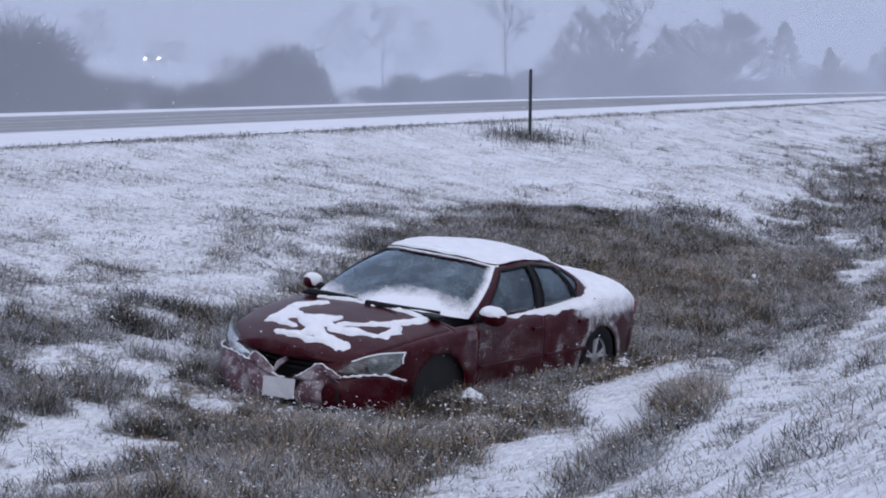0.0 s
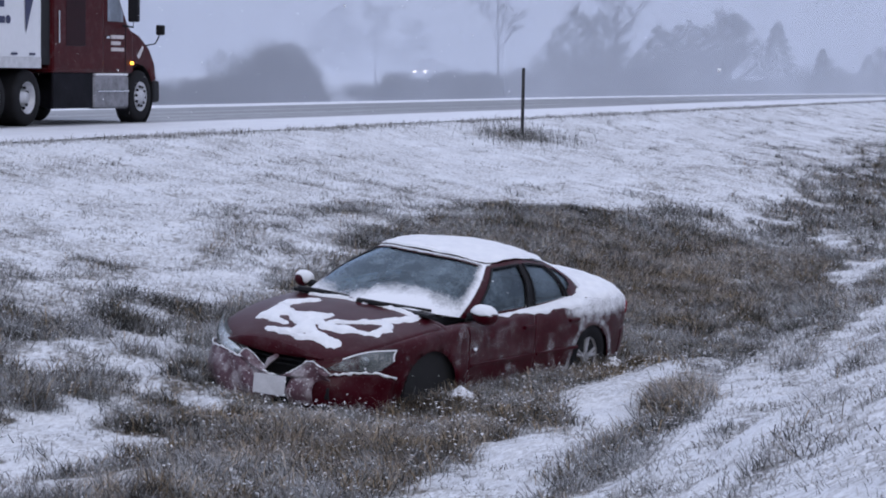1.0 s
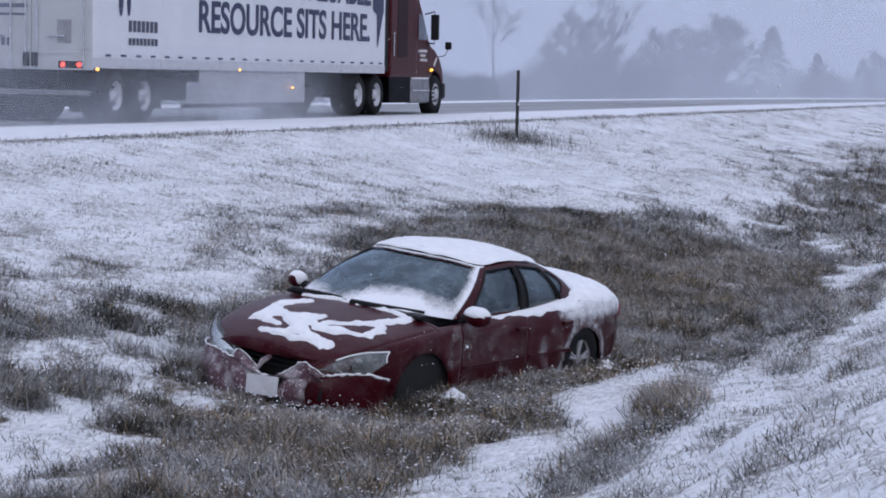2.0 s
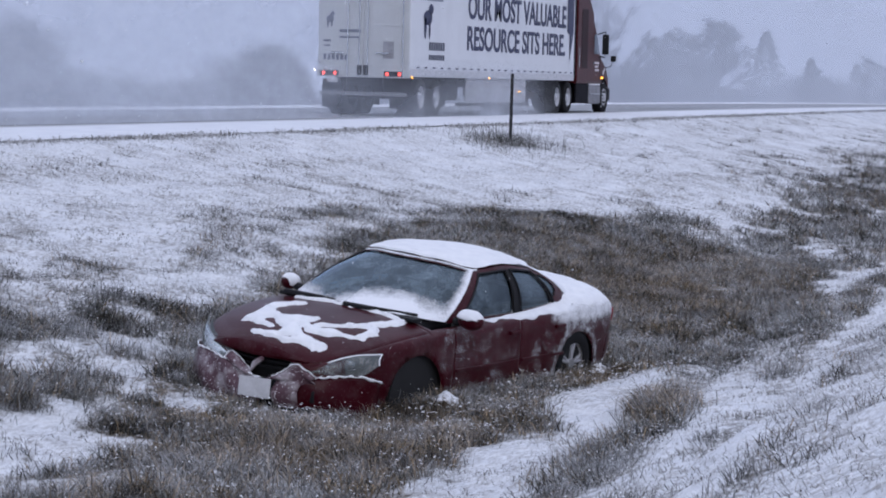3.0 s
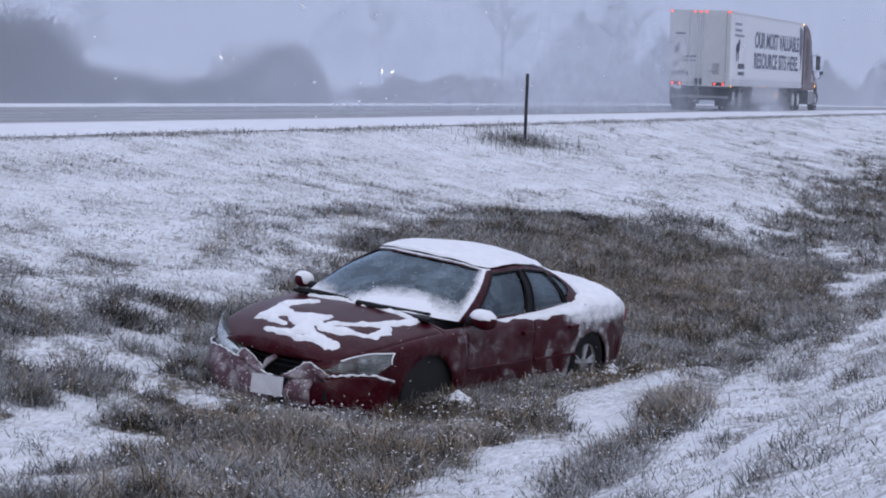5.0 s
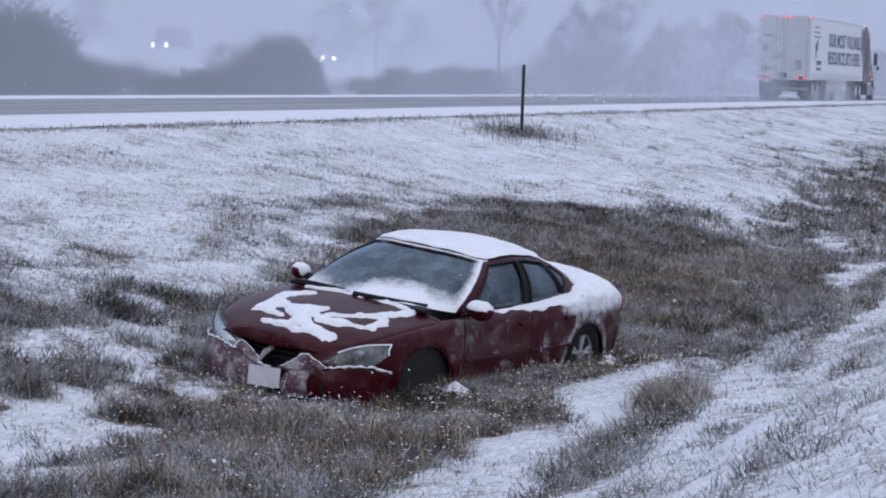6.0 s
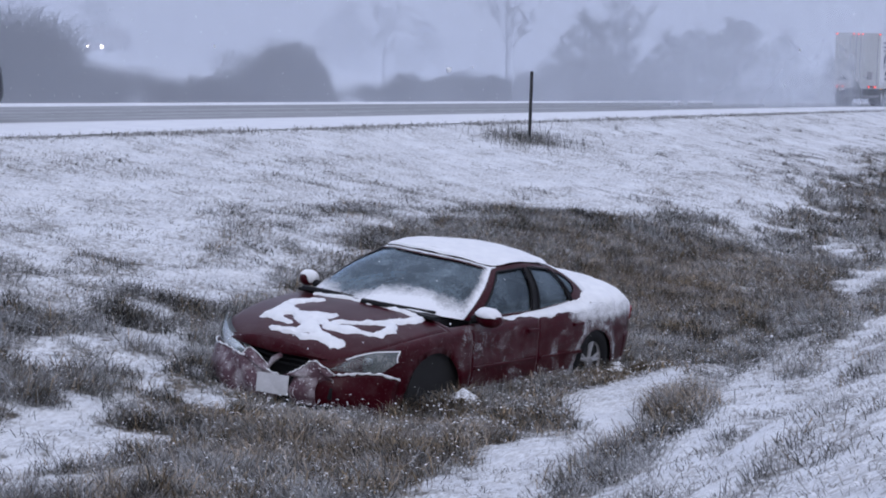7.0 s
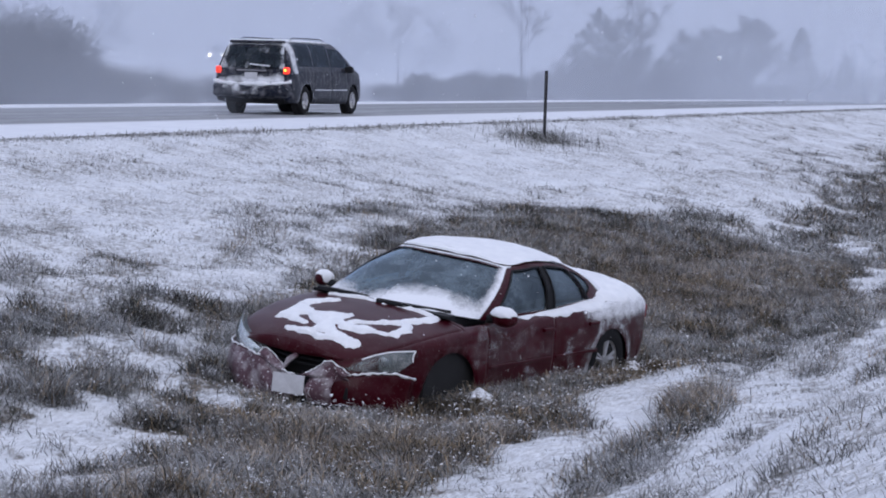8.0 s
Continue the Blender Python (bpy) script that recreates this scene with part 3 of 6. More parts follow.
        mid = np.stack([np.clip(T[:, 0], -1.1, 0.02), 0 * T[:, 1], 1.41 - 0.05 * ((T[:, 0] + 0.45) / 0.6) ** 2], -1)
        R = T[:, None] * (1 - u)[None, :, None] + mid[:, None] * u[None, :, None]
        R[..., 2] = T[:, None, 2] + (mid[:, None, 2] - T[:, None, 2]) * np.sin(u * math.pi / 2)[None]
        edge = np.clip(u[None] * 10 + 0.30 + 0.12 * fine(R[..., 0], R[..., 1], 0, 1.3), 0, 1)
        thick = 0.042 * edge**0.5 + 0.006 * fine(R[..., 0], R[..., 1], 0, 0.8) - 0.004
        roofs[sgn] = (R, R + np.maximum(thick, -0.004)[..., None] * (0, 0, 1))
        # snow blown on the windscreen and down the rear window and pillar
        amt = np.clip(0.98 - vc_grid(v) * 2.0 + 0.42 * bell(s[:, None] * sgn, vc_grid(v), 0.09, 0.2, 0.09, 0.35) - 0.3 * (sgn < 0) * np.clip(1 - np.abs(s[:, None] - 0.05) * 12, 0, 1), 0, 1.3) * (s[:, None] < 0.22)
        amt = np.maximum(amt, np.clip((s[:, None] - 0.160) * 19, 0, 0.95) * (s[:, None] < 0.22) * (1 if sgn > 0 else 0.3))
        amt = np.maximum(amt, np.clip((vc_grid(v) - 0.92) * 14, 0, 1.1) * (s[:, None] < 0.25))
        amt = np.maximum(amt, np.clip((s[:, None] - 0.715) * 34, 0, 1.35))
        amt = np.maximum(amt, np.clip((vc_grid(v) - 0.94) * 12, 0, 0.5) * (s[:, None] > 0.25))
        part("snow_film", grid_mesh("snow_film", G + GN * 0.006, (amt[:-1, :-1] + amt[1:, 1:]) > 0.05, FILM, amt), FILM, car, "patchy film of blown snow")

    both = [np.concatenate([roofs[1][k], roofs[-1][k][:, ::-1][:, 1:]], 1) for k in (0, 1)]
    part("roof", grid_mesh("roof", both[0], None, RED), RED, car)
    SNOWS.append(("snow_layer", grid_mesh("snow_layer", both[1], None, SNOW), "thin even layer of snow on the red sedan's roof"))
    (Gl, Nl, wl_, bl_), (Gr, Nr, wr_, br_) = halves[1], halves[-1]
    for nm, first, second, k in (("windscreen", Gr - Nr * 0.012, Gl - Nl * 0.012, np.concatenate([wr_[::-1], wl_])), ("back_window", Gl - Nl * 0.012, Gr - Nr * 0.012, np.concatenate([bl_, br_[::-1]]))):
        ring = np.concatenate([first[::-1], second[1:]]) if nm == "windscreen" else np.concatenate([first, second[::-1][1:]])
        part(nm, grid_mesh(nm, ring, k, PANE), PANE, car).visible_shadow = False

    # snow on hood, trunk and shoulders, laid on the skin
    X, Y, Z = P[..., 0], P[..., 1], P[..., 2]
    f = fine(X, Y, Z)
    strokes = (((1.84, -0.41), (1.69, -0.37), 0.085), ((1.69, -0.37), (1.45, -0.44), 0.085), ((1.45, -0.44), (1.23, -0.28), 0.048), ((1.69, -0.37), (1.75, -0.13), 0.07), ((1.75, -0.13), (1.61, 0.10), 0.055),
               ((1.84, -0.41), (1.92, -0.13), 0.055), ((2.09, -0.22), (2.08, -0.03), 0.04), ((2.08, -0.03), (1.93, 0.08), 0.055), ((1.93, 0.08), (2.04, 0.29), 0.07), ((2.04, 0.29), (2.04, 0.48), 0.06),
               ((2.08, -0.03), (2.13, 0.16), 0.03), ((2.13, 0.16), (2.05, 0.29), 0.035), ((1.75, -0.13), (1.93, 0.08), 0.065), ((1.72, 0.0), (1.82, 0.23), 0.075), ((1.82, 0.23), (1.80, 0.38), 0.07), ((1.80, 0.38), (1.74, 0.52), 0.06),
               ((1.72, 0.18), (1.53, 0.42), 0.032), ((1.53, 0.42), (1.32, 0.55), 0.03), ((1.32, 0.55), (1.08, 0.60), 0.036), ((1.68, 0.60), (1.42, 0.58), 0.06), ((1.07, -0.50), (1.04, 0.60), 0.022))

    def hood_snow(px, py):
        v = np.zeros_like(px)
        wx, wy = px + 0.03 * lumps(px, py, 0.11, 1), py + 0.03 * lumps(px, py, 0.12, 2)
        for (ax, ay), (bx, by), r in strokes:
            ux, uy = bx - ax, by - ay
            h = np.clip(((wx - ax) * ux + (wy - ay) * uy) / (ux * ux + uy * uy), 0, 1)
            v = v + np.exp(-(np.hypot(wx - ax - h * ux, wy - ay - h * uy) / (0.82 * r)) ** 2)
        return 1.3 * (np.minimum(v, 1.4) - 0.48) + 0.30 * lumps(px, py, 0.07, 3) + 0.22 * lumps(px, py, 0.03, 5)

    hx, hy = np.linspace(0.98, 2.2, 150), np.linspace(-0.66, 0.70, 150)
    mid_rows = slice(22, P.shape[1] - 22)
    HZ = np.stack([[np.interp(xq, P[:, 0, 0], P[:, jr, k]) for jr in range(P.shape[1])[mid_rows]] for xq in hx for k in (1, 2)]).reshape(len(hx), 2, -1)
    zz = np.stack([np.interp(hy, HZ[i, 0, ::-1], HZ[i, 1, ::-1]) for i in range(len(hx))])
    GX, GY = np.meshgrid(hx, hy, indexing="ij")
    hv = hood_snow(GX, GY)
    lift = 0.030 * np.clip(hv, 0, 0.8) ** 0.7 + 0.004 * lumps(GX, GY, 0.05, 4) * (hv > 0.1) - 0.004 * (hv <= 0)
    SNOWS.append(("snow_layer", grid_mesh("snow_layer", np.stack([GX, GY, zz + 0.003 + lift], -1), np.maximum.reduce([hv[:-1, :-1], hv[1:, :-1], hv[:-1, 1:], hv[1:, 1:]]) > 0, SNOW), "broken patches of snow on the red sedan's hood"))
    hood = np.clip(hood_snow(X, Y) + 0.5, 0, 1)
    t = np.full_like(X, -0.03)
    deck = np.clip((-1.15 - X) * 3.0, 0, 1) * np.clip((Z - 0.945 + 0.03 * f) * 14, -0.3, 1)
    shelf = np.clip((0.20 - X) * 2.5, 0, 1) * np.clip((Z - 0.905 + 0.02 * f) * 22, -0.3, 0.6) * (X > -1.3)
    t = np.where(X < 0.5, np.maximum(0.055 * deck, 0.03 * shelf) - 0.006, t)
    keep = (np.maximum.reduce([t[:-1, :-1], t[1:, :-1], t[:-1, 1:], t[1:, 1:]]) > 0) & ~((xc < 0.9) & (xc > -1.45) & (up > 29))
    for a, b, words in ((-3, -1.0, "smooth snow layer on the red sedan's trunk and rear fenders"), (-1.0, 0.6, "thin snow ledge along the red sedan's window line")):
        kk = keep & (xc > a) & (xc <= b)
        if kk.any():
            SNOWS.append(("snow_layer", grid_mesh("snow_layer", P + N * np.maximum(t, -0.005)[..., None], kk, SNOW), words))
    dust = np.clip(0.29 + 0.24 * hood, 0, 0.9)
    part("snow_film", grid_mesh("snow_film", P + N * 0.003, skin & (xc > 0.98) & (xc < 2.2) & (up >= 24), FILM, dust), FILM, car, "dusting of snow on the hood")
    # snow dust stuck on the flanks
    flank = np.clip(0.9 - np.abs(np.hypot(X + 1.52, Z - 0.34) - 0.44) * 5, 0, 1) * (Z > 0.25) * 0.75
    flank = np.maximum(flank, np.clip((-1.3 - X) * 1.5, 0, 0.7) * np.clip((Z - 0.55) * 3, 0, 1))
    flank = np.maximum(flank, np.clip((Z - 0.66) * 4.2, 0, 0.9) * np.clip((-0.55 - X) * 1.4, 0, 1))
    flank = np.maximum(flank, 0.42 * np.clip(1 - np.abs(Z - 0.86) * 9, 0, 1) * (X < 0.7))
    flank = np.maximum(flank, 0.95 * np.clip(1.25 - (Z - 0.22) * 4, 0, 1) * (X < 1.0))
    flank = np.maximum(flank, np.clip((Z - 0.86 + 0.03 * f) * 8, 0, 1.0) * np.clip((-1.0 - X) * 3, 0, 1))
    flank = np.maximum(flank, 0.40 + 0.07 * (X < 0.9) + 0.10 * lumps(X, Z, 0.16, 2))
    kk = skin & (up < 26) & (left)
    part("snow_film", grid_mesh("snow_film", P + N * 0.004, kk, FILM, np.clip(flank, 0, 1)), FILM, car, "snow dust stuck to the flank")

    # mirrors
    for sgn in (1, -1):
        shell = bmesh.new()
        bmesh.ops.create_uvsphere(shell, u_segments=20, v_segments=12, radius=1, matrix=Matrix.LocRotScale((0.53, sgn * 0.955, 0.985), None, (0.085, 0.125 if sgn > 0 else 0.08, 0.082 if sgn > 0 else 0.07)))
        mir = part("mirror", shell, RED, car, smooth=True)
        part("mirror_arm", tube([(0.55, sgn * 0.80, 0.95), (0.53, sgn * 0.90, 0.965)], 0.035, 8), BLACK, mir)
        cap = bmesh.new()
        low = 1.005 if sgn > 0 else 0.95
        bmesh.ops.create_uvsphere(cap, u_segments=28, v_segments=18, radius=1, matrix=Matrix.LocRotScale((0.53, sgn * 0.945, 0.995), None, (0.10, 0.126, 0.085) if sgn > 0 else (0.078, 0.09, 0.07)))
        for v in cap.verts:
            v.co += v.co.normalized() * 0.010 * noise.noise(v.co * 18)
            v.co.z = max(v.co.z, low + 0.02 * noise.noise(v.co * 14))
        me = bpy.data.meshes.new("clump_of_snow")
        cap.to_mesh(me), cap.free()
        me.materials.append(SNOW)
        me.polygons.foreach_set("use_smooth", [True] * len(me.polygons))
        SNOWS.append(("clump_of_snow", me, "small cap of snow on a door mirror of the sedan"))

    # wipers and cowl
    part("cowl", box(0.90, 1.04, -0.70, 0.70, 0.955, 0.985, 0.01), BLACK, car)
    for y0, y1, x1 in ((-0.62, 0.06, 0.90), (0.0, 0.62, 0.76)):
        w = tube([(1.07, y0, 0.99), (1.05, y0 * 0.6 + y1 * 0.4, 1.002), (x1 + 0.10, y1, 0.995)], [0.028, 0.02, 0.012], 6)
        part("wiper", w, BLACK, car)

    # wheels
    tyre_prof = [(0.20, -0.10), (0.26, -0.112), (0.315, -0.105), (0.335, -0.07), (0.338, 0.0), (0.335, 0.07), (0.315, 0.105), (0.26, 0.112), (0.20, 0.10)]
    for wx, sgn, turn in ((1.14, 1, 30), (1.40, -1, 20), (-1.52, 1, 0), (-1.52, -1, 0)):
        wheel = put(new("wheel"), car, pose(wx, sgn * (0.56 if wx > 0 else 0.79), 0.41, 0, 0, turn))
        part("tyre", lathe(tyre_prof, 40, caps=False), RUBBER, wheel, smooth=True)
        rim = lathe([(0.205, -0.09), (0.225, sgn * 0.085), (0.205, sgn * 0.095), (0.195, sgn * 0.08), (0.19, 0.0)], 40)
        part("rim", rim, ALLOY, wheel, smooth=True)
        sp = bmesh.new()
        for k in range(5):
            for d in (-0.14, 0.14):
                a = 2 * math.pi * k / 5 + 0.4
                tube([(0.045 * math.cos(a), sgn * 0.075, 0.045 * math.sin(a)), (0.20 * math.cos(a + d), sgn * 0.07, 0.20 * math.sin(a + d))], 0.018, 6, sp)
        lathe([(0.06, sgn * 0.05), (0.055, sgn * 0.095), (0.0001, sgn * 0.1)], 16, bm=sp)
        part("spokes", sp, ALLOY, wheel)
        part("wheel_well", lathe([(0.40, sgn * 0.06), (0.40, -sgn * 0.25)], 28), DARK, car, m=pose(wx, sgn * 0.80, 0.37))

    # broken front: near-black block for the shade in the bay, lamps, torn bumper cover, plate
    part("engine_bay_shade", box(1.75, 2.12, -0.62, 0.62, 0.42, 0.70, 0.05), DARK, car)
    part("grille_backing", box(2.10, 2.16, -0.5, 0.5, 0.46, 0.70, 0.02), DARK, car)
    for z in (0.58, 0.625):
        part("grille_bar", tube([(2.20, -0.42, z), (2.26, 0.0, z - 0.01), (2.21, 0.42, z)], 0.010, 6), BLACK, car)
    part("torn_bracket", tube([(2.30, 0.10, 0.65), (2.34, 0.05, 0.60), (2.36, 0.02, 0.53)], [0.022, 0.026, 0.012], 6), FROSTED_RED, car, "torn frosted bracket")

    def front_curve(y):
        return spline(np.abs(y), (0, 0.3, 0.6, 0.8, 0.88, 0.93), (2.36, 2.34, 2.20, 1.97, 1.80, 1.62))

    def front_panel(nm, y, low, high, out, mat, words, snow=0.0, wave=0.01, bulge=0.04):
        """A sheet bent round the car's nose between two edges, with an optional ridge of snow on its top edge."""
        hh = np.linspace(0, 1, 12)
        B = np.stack([front_curve(y)[:, None] + out + bulge * np.sin(hh * math.pi)[None] + wave * np.sin(17 * y[:, None] + 6 * hh[None]), y[:, None] + 0.4 * wave * np.sin(9 * hh[None] + 21 * y[:, None]), low[:, None] + (high - low)[:, None] * hh[None]], -1)
        ob = part(nm, grid_mesh(nm, B, None, mat), mat, car, words)
        ob.modifiers.new("thickness", "SOLIDIFY").thickness = 0.012
        if snow:
            k = np.arange(len(y))
            rim = [tuple(p) for p in B[:, -1] + np.stack([0.004 + 0 * k, 0 * k, 0.004 + 0.005 * np.sin(1.7 * k + y[0] * 9)], 1)]
            me = bpy.data.meshes.new("snow_ridge")
            bm = tube(rim, list(snow * (0.75 + 0.35 * np.sin(0.9 * k) * np.cos(0.37 * k + y[0]) + 0.3 * np.sin(2.3 * k + y[0] * 7))), 7)
            bm.to_mesh(me), bm.free()
            me.materials.append(SNOW)
            SNOWS.append(("snow_ridge", me, "ragged ridge of snow along the sedan's torn bumper"))

    yy = np.linspace(-0.47, 0.50, 40)
    front_panel("nose_panel", yy, 0.655 + 0.02 * np.abs(yy) / 0.5, 0.775 - 0.10 * (np.abs(yy) / 0.5) ** 2.2, -0.045, RED, "", 0, 0.002, 0.015)
    yy = np.linspace(0.45, 0.90, 30)
    front_panel("bumper_cover", yy, 0.24 + 0 * yy, spline(yy, (0.45, 0.57, 0.74, 0.82, 0.90), (0.575, 0.565, 0.592, 0.595, 0.545)), 0.0, RED, "torn red bumper cover with snow along its edge", 0.013)
    yy = np.linspace(-0.88, 0.16, 44)
    front_panel("bumper_cover", yy, 0.22 + 0 * yy, spline(yy, (-0.88, -0.7, -0.52, -0.31, -0.16, -0.08, 0.10, 0.16), (0.57, 0.60, 0.61, 0.60, 0.575, 0.545, 0.505, 0.50)), 0.02, FROSTED_RED, "bent bumper corner rimed with frost", 0.009, 0.016)
    yy = np.linspace(-0.25, 0.03, 12)
    front_panel("torn_flap", yy, 0.50 + 0 * yy, spline(yy, (-0.25, -0.17, -0.09, 0.03), (0.59, 0.655, 0.605, 0.54)), 0.0, FROSTED_RED, "torn flap of bumper rimed with frost", 0.005, 0.014)
    yy = np.linspace(0.23, 0.58, 22)
    front_panel("crumpled_edge", yy, 0.50 + 0 * yy, spline(yy, (0.23, 0.36, 0.45, 0.51, 0.58), (0.525, 0.605, 0.665, 0.63, 0.575)), 0.02, FROSTED_RED, "crumpled bumper edge standing up", 0.007, 0.022)
    yy = np.linspace(0.30, 0.50, 14)
    front_panel("fog_lamp_cover", yy, 0.30 + 0 * yy, 0.555 - 4.0 * (yy - 0.40) ** 2, 0.035, FROSTED_RED, "frosted fog lamp cover", 0, 0.006, 0.06)
    # dark sheet painted as the shade inside the bumper gap
    yy = np.linspace(0.16, 0.31, 10)
    front_panel("bumper_gap_shade", yy, 0.22 + 0 * yy, 0.52 + 0 * yy, -0.06, DARK, "near-black panel painted as the shaded gap in the bumper", 0, 0.002, 0.01)

    for sgn in (1, -1):
        lamp = put(new("headlight"), car)
        k, hh = np.linspace(0, 1, 22), np.linspace(0, 1, 9)
        if sgn < 0:
            low, high = 0.575 + 0.06 * k, 0.635 + 0.16 * k**0.8
            L = np.stack([(2.345 - 0.02 * k - 0.36 * k**2.2)[:, None] + 0.02 * np.sin(hh * math.pi)[None] - 0.06 * hh[None], (-0.25 - 0.53 * k)[:, None] + 0 * hh[None], low[:, None] + (high - low)[:, None] * hh[None]], -1)
        else:
            y = 0.50 + 0.38 * k
            low, high = 0.600 + 0.004 * k, spline(y, (0.50, 0.61, 0.71, 0.80, 0.88), (0.625, 0.685, 0.742, 0.772, 0.778))
            low = low + np.clip(k - 0.85, 0, 1) * 0.6
            L = np.stack([(front_curve(y) - 0.012)[:, None] + 0.02 * np.sin(hh * math.pi)[None] - 0.05 * hh[None], y[:, None] + 0.012 - 0.02 * hh[None], low[:, None] + (high - low)[:, None] * hh[None]], -1)
        part("lamp_housing", grid_mesh("lamp_housing", L - (0.035, sgn * 0.02, 0), None, LAMP_GREY), LAMP_GREY, lamp)
        for j, at in ((7, 0.03), (14, 0.04)):
            part("reflector", lathe([(at, 0.0), (at * 0.85, 0.012), (at * 0.5, 0.02), (0.001, 0.022)], 16, "x"), CHROME, lamp, m=Matrix.Translation(Vector(L[j, 4]) - Vector((0.035, sgn * 0.018, 0))) @ pose(0, 0, 0, 0, 0, sgn * 35))
        part("lens", grid_mesh("lens", L, None, LENS), LENS, lamp).visible_shadow = False
        part("lens_rim", tube([tuple(p) for p in L[:, -1]] + [tuple(p) for p in L[-1, ::-1]], 0.006, 6), SNOW if sgn > 0 else LAMP_GREY, lamp, "frosted rim of the lamp" if sgn > 0 else "")
    part("bumper_beam", box(2.16, 2.26, -0.6, 0.6, 0.36, 0.47, 0.02), BLACK, car)
    part("number_plate", box(-0.006, 0.006, -0.15, 0.15, -0.08, 0.08, 0.004), PLATE, car, "white number plate caked with snow", pose(2.452, 0.148, 0.43, 4, -6, 3))
    part("air_dam", box(1.9, 2.3, -0.7, 0.7, 0.2, 0.32, 0.04), BLACK, car)

    # inside
    part("dashboard", box(0.35, 0.95, -0.68, 0.68, 0.72, 0.95, 0.06), BLACK, car)
    part("cabin_floor", box(-1.7, 0.9, -0.78, 0.78, 0.5, 0.56), DARK, car)
    wheel = part("steering_wheel", lathe([(0.18 + 0.014 * math.cos(a), 0.014 * math.sin(a)) for a in np.linspace(0, 2 * math.pi, 9)[:-1]], 24, "x", closed=True), BLACK, car, m=pose(0.28, 0.36, 0.93, 0, -22, 0))
    for y in (0.36, -0.36):
        seat = put(new("seat"), car)
        part("cushion", box(-0.45, 0.10, y - 0.25, y + 0.25, 0.50, 0.66, 0.05), FABRIC, seat)
        part("backrest", box(-0.08, 0.08, y - 0.24, y + 0.24, 0, 0.58, 0.06), FABRIC, seat, m=pose(-0.45, 0, 0.60, 0, -14, 0))
        part("headrest", box(-0.05, 0.05, y - 0.13, y + 0.13, 0.60, 0.78, 0.04), FABRIC, seat, m=pose(-0.45, 0, 0.60, 0, -14, 0))
    bench = put(new("rear_bench"), car)
    part("cushion", box(-1.4, -0.9, -0.66, 0.66, 0.5, 0.68, 0.05), FABRIC, bench)
    part("backrest", box(-1.62, -1.42, -0.66, 0.66, 0.6, 1.06, 0.06), FABRIC, bench)
    return car


def vc_grid(v):
    return v[None, :]


SNOWS = []
SEDAN_POSE = pose(-7.14, 20.42, -1.875, -6.5, 0, -103.5)
sedan_car = sedan()
sedan_car.matrix_basis = SEDAN_POSE


def islands(me, material, least=8):
    """The separate pieces of a mesh, each as a mesh of its own; crumbs are dropped."""
    bm = bmesh.new()
    bm.from_mesh(me)
    bmesh.ops.remove_doubles(bm, verts=bm.verts[:], dist=0.0005)
    left = set(bm.faces)
    out = []
    while left:
        stack, piece = [left.pop()], []
        while stack:
            f = stack.pop()
            piece.append(f)
            for e in f.edges:
                for o in e.link_faces:
                    if o in left:
                        left.discard(o)
                        stack.append(o)
        if len(piece) >= least:
            vs = list({v for f in piece for v in f.verts})
            at = {v: k for k, v in enumerate(vs)}
            out.append(mesh(me.name, [v.co for v in vs], [[at[v] for v in f.verts] for f in piece], material, material is SNOW))
    bm.free()
    return out


for nm, me, words in SNOWS:
    for piece in islands(me, SNOW):
        tagged(put(new(nm, piece), None, SEDAN_POSE), words, "snow", "snow lying on the sedan")


# ---------------------------------------------------------------- semi truck
WHITE_VAN = plain("dirty_white_panel", (0.68, 0.69, 0.72), 0.5, vary=0.06, scale=1.2)
GREY_METAL = plain("grey_door_panel", (0.5, 0.51, 0.52), 0.5, vary=0.1, scale=1.5)
TRUCK_RED = car_paint("truck_red_paint", (0.050, 0.003, 0.0045), 0.04, 0.07)
NAVY = plain("navy_lettering", (0.02, 0.025, 0.075), 0.5)
# caked slush; on the blocks under the trailer the black is painted shade
SLUSH_AND_SHADE = plain("slush_and_shade_black", (0.012, 0.012, 0.016), 0.8, vary=0.6, scale=3, Specular_IOR_Level=0.1)
LAMP_RED, LAMP_AMBER = glow("red_lamp", (1.0, 0.08, 0.06), 2.2), glow("amber_lamp", (1.0, 0.42, 0.05), 4.0)
LAMP_BRAKE = glow("orange_red_lamp", (1.0, 0.055, 0.03), 0.9)
HEADLAMP = glow("white_headlamp", (1.0, 0.97, 0.9), 10.0)


def lettering(words, length, height, parent, m, material, bold=0.012):
    """Raised letters, fitted to a length and a cap height."""
    cu = bpy.data.curves.new("letters", "FONT")
    cu.body, cu.size, cu.extrude, cu.offset = words, 1.0, 0.004, bold
    ob = bpy.data.objects.new("letters", cu)
    scene.collection.objects.link(ob)
    me = bpy.data.meshes.new_from_object(ob.evaluated_get(bpy.context.evaluated_depsgraph_get()))
    bpy.data.objects.remove(ob)
    co = np.empty(len(me.vertices) * 3)
    me.vertices.foreach_get("co", co)
    co = co.reshape(-1, 3)
    lo, hi = co.min(0), co.max(0)
    co = (co - (lo[0], 0, 0)) * (length / (hi[0] - lo[0]), height / hi[1], 1)
    me.vertices.foreach_set("co", co.ravel())
    me.update()
    me.materials.clear()
    me.materials.append(material)
    for piece in islands(me, material, 3):
        part("letter", piece, material, parent, "", m)


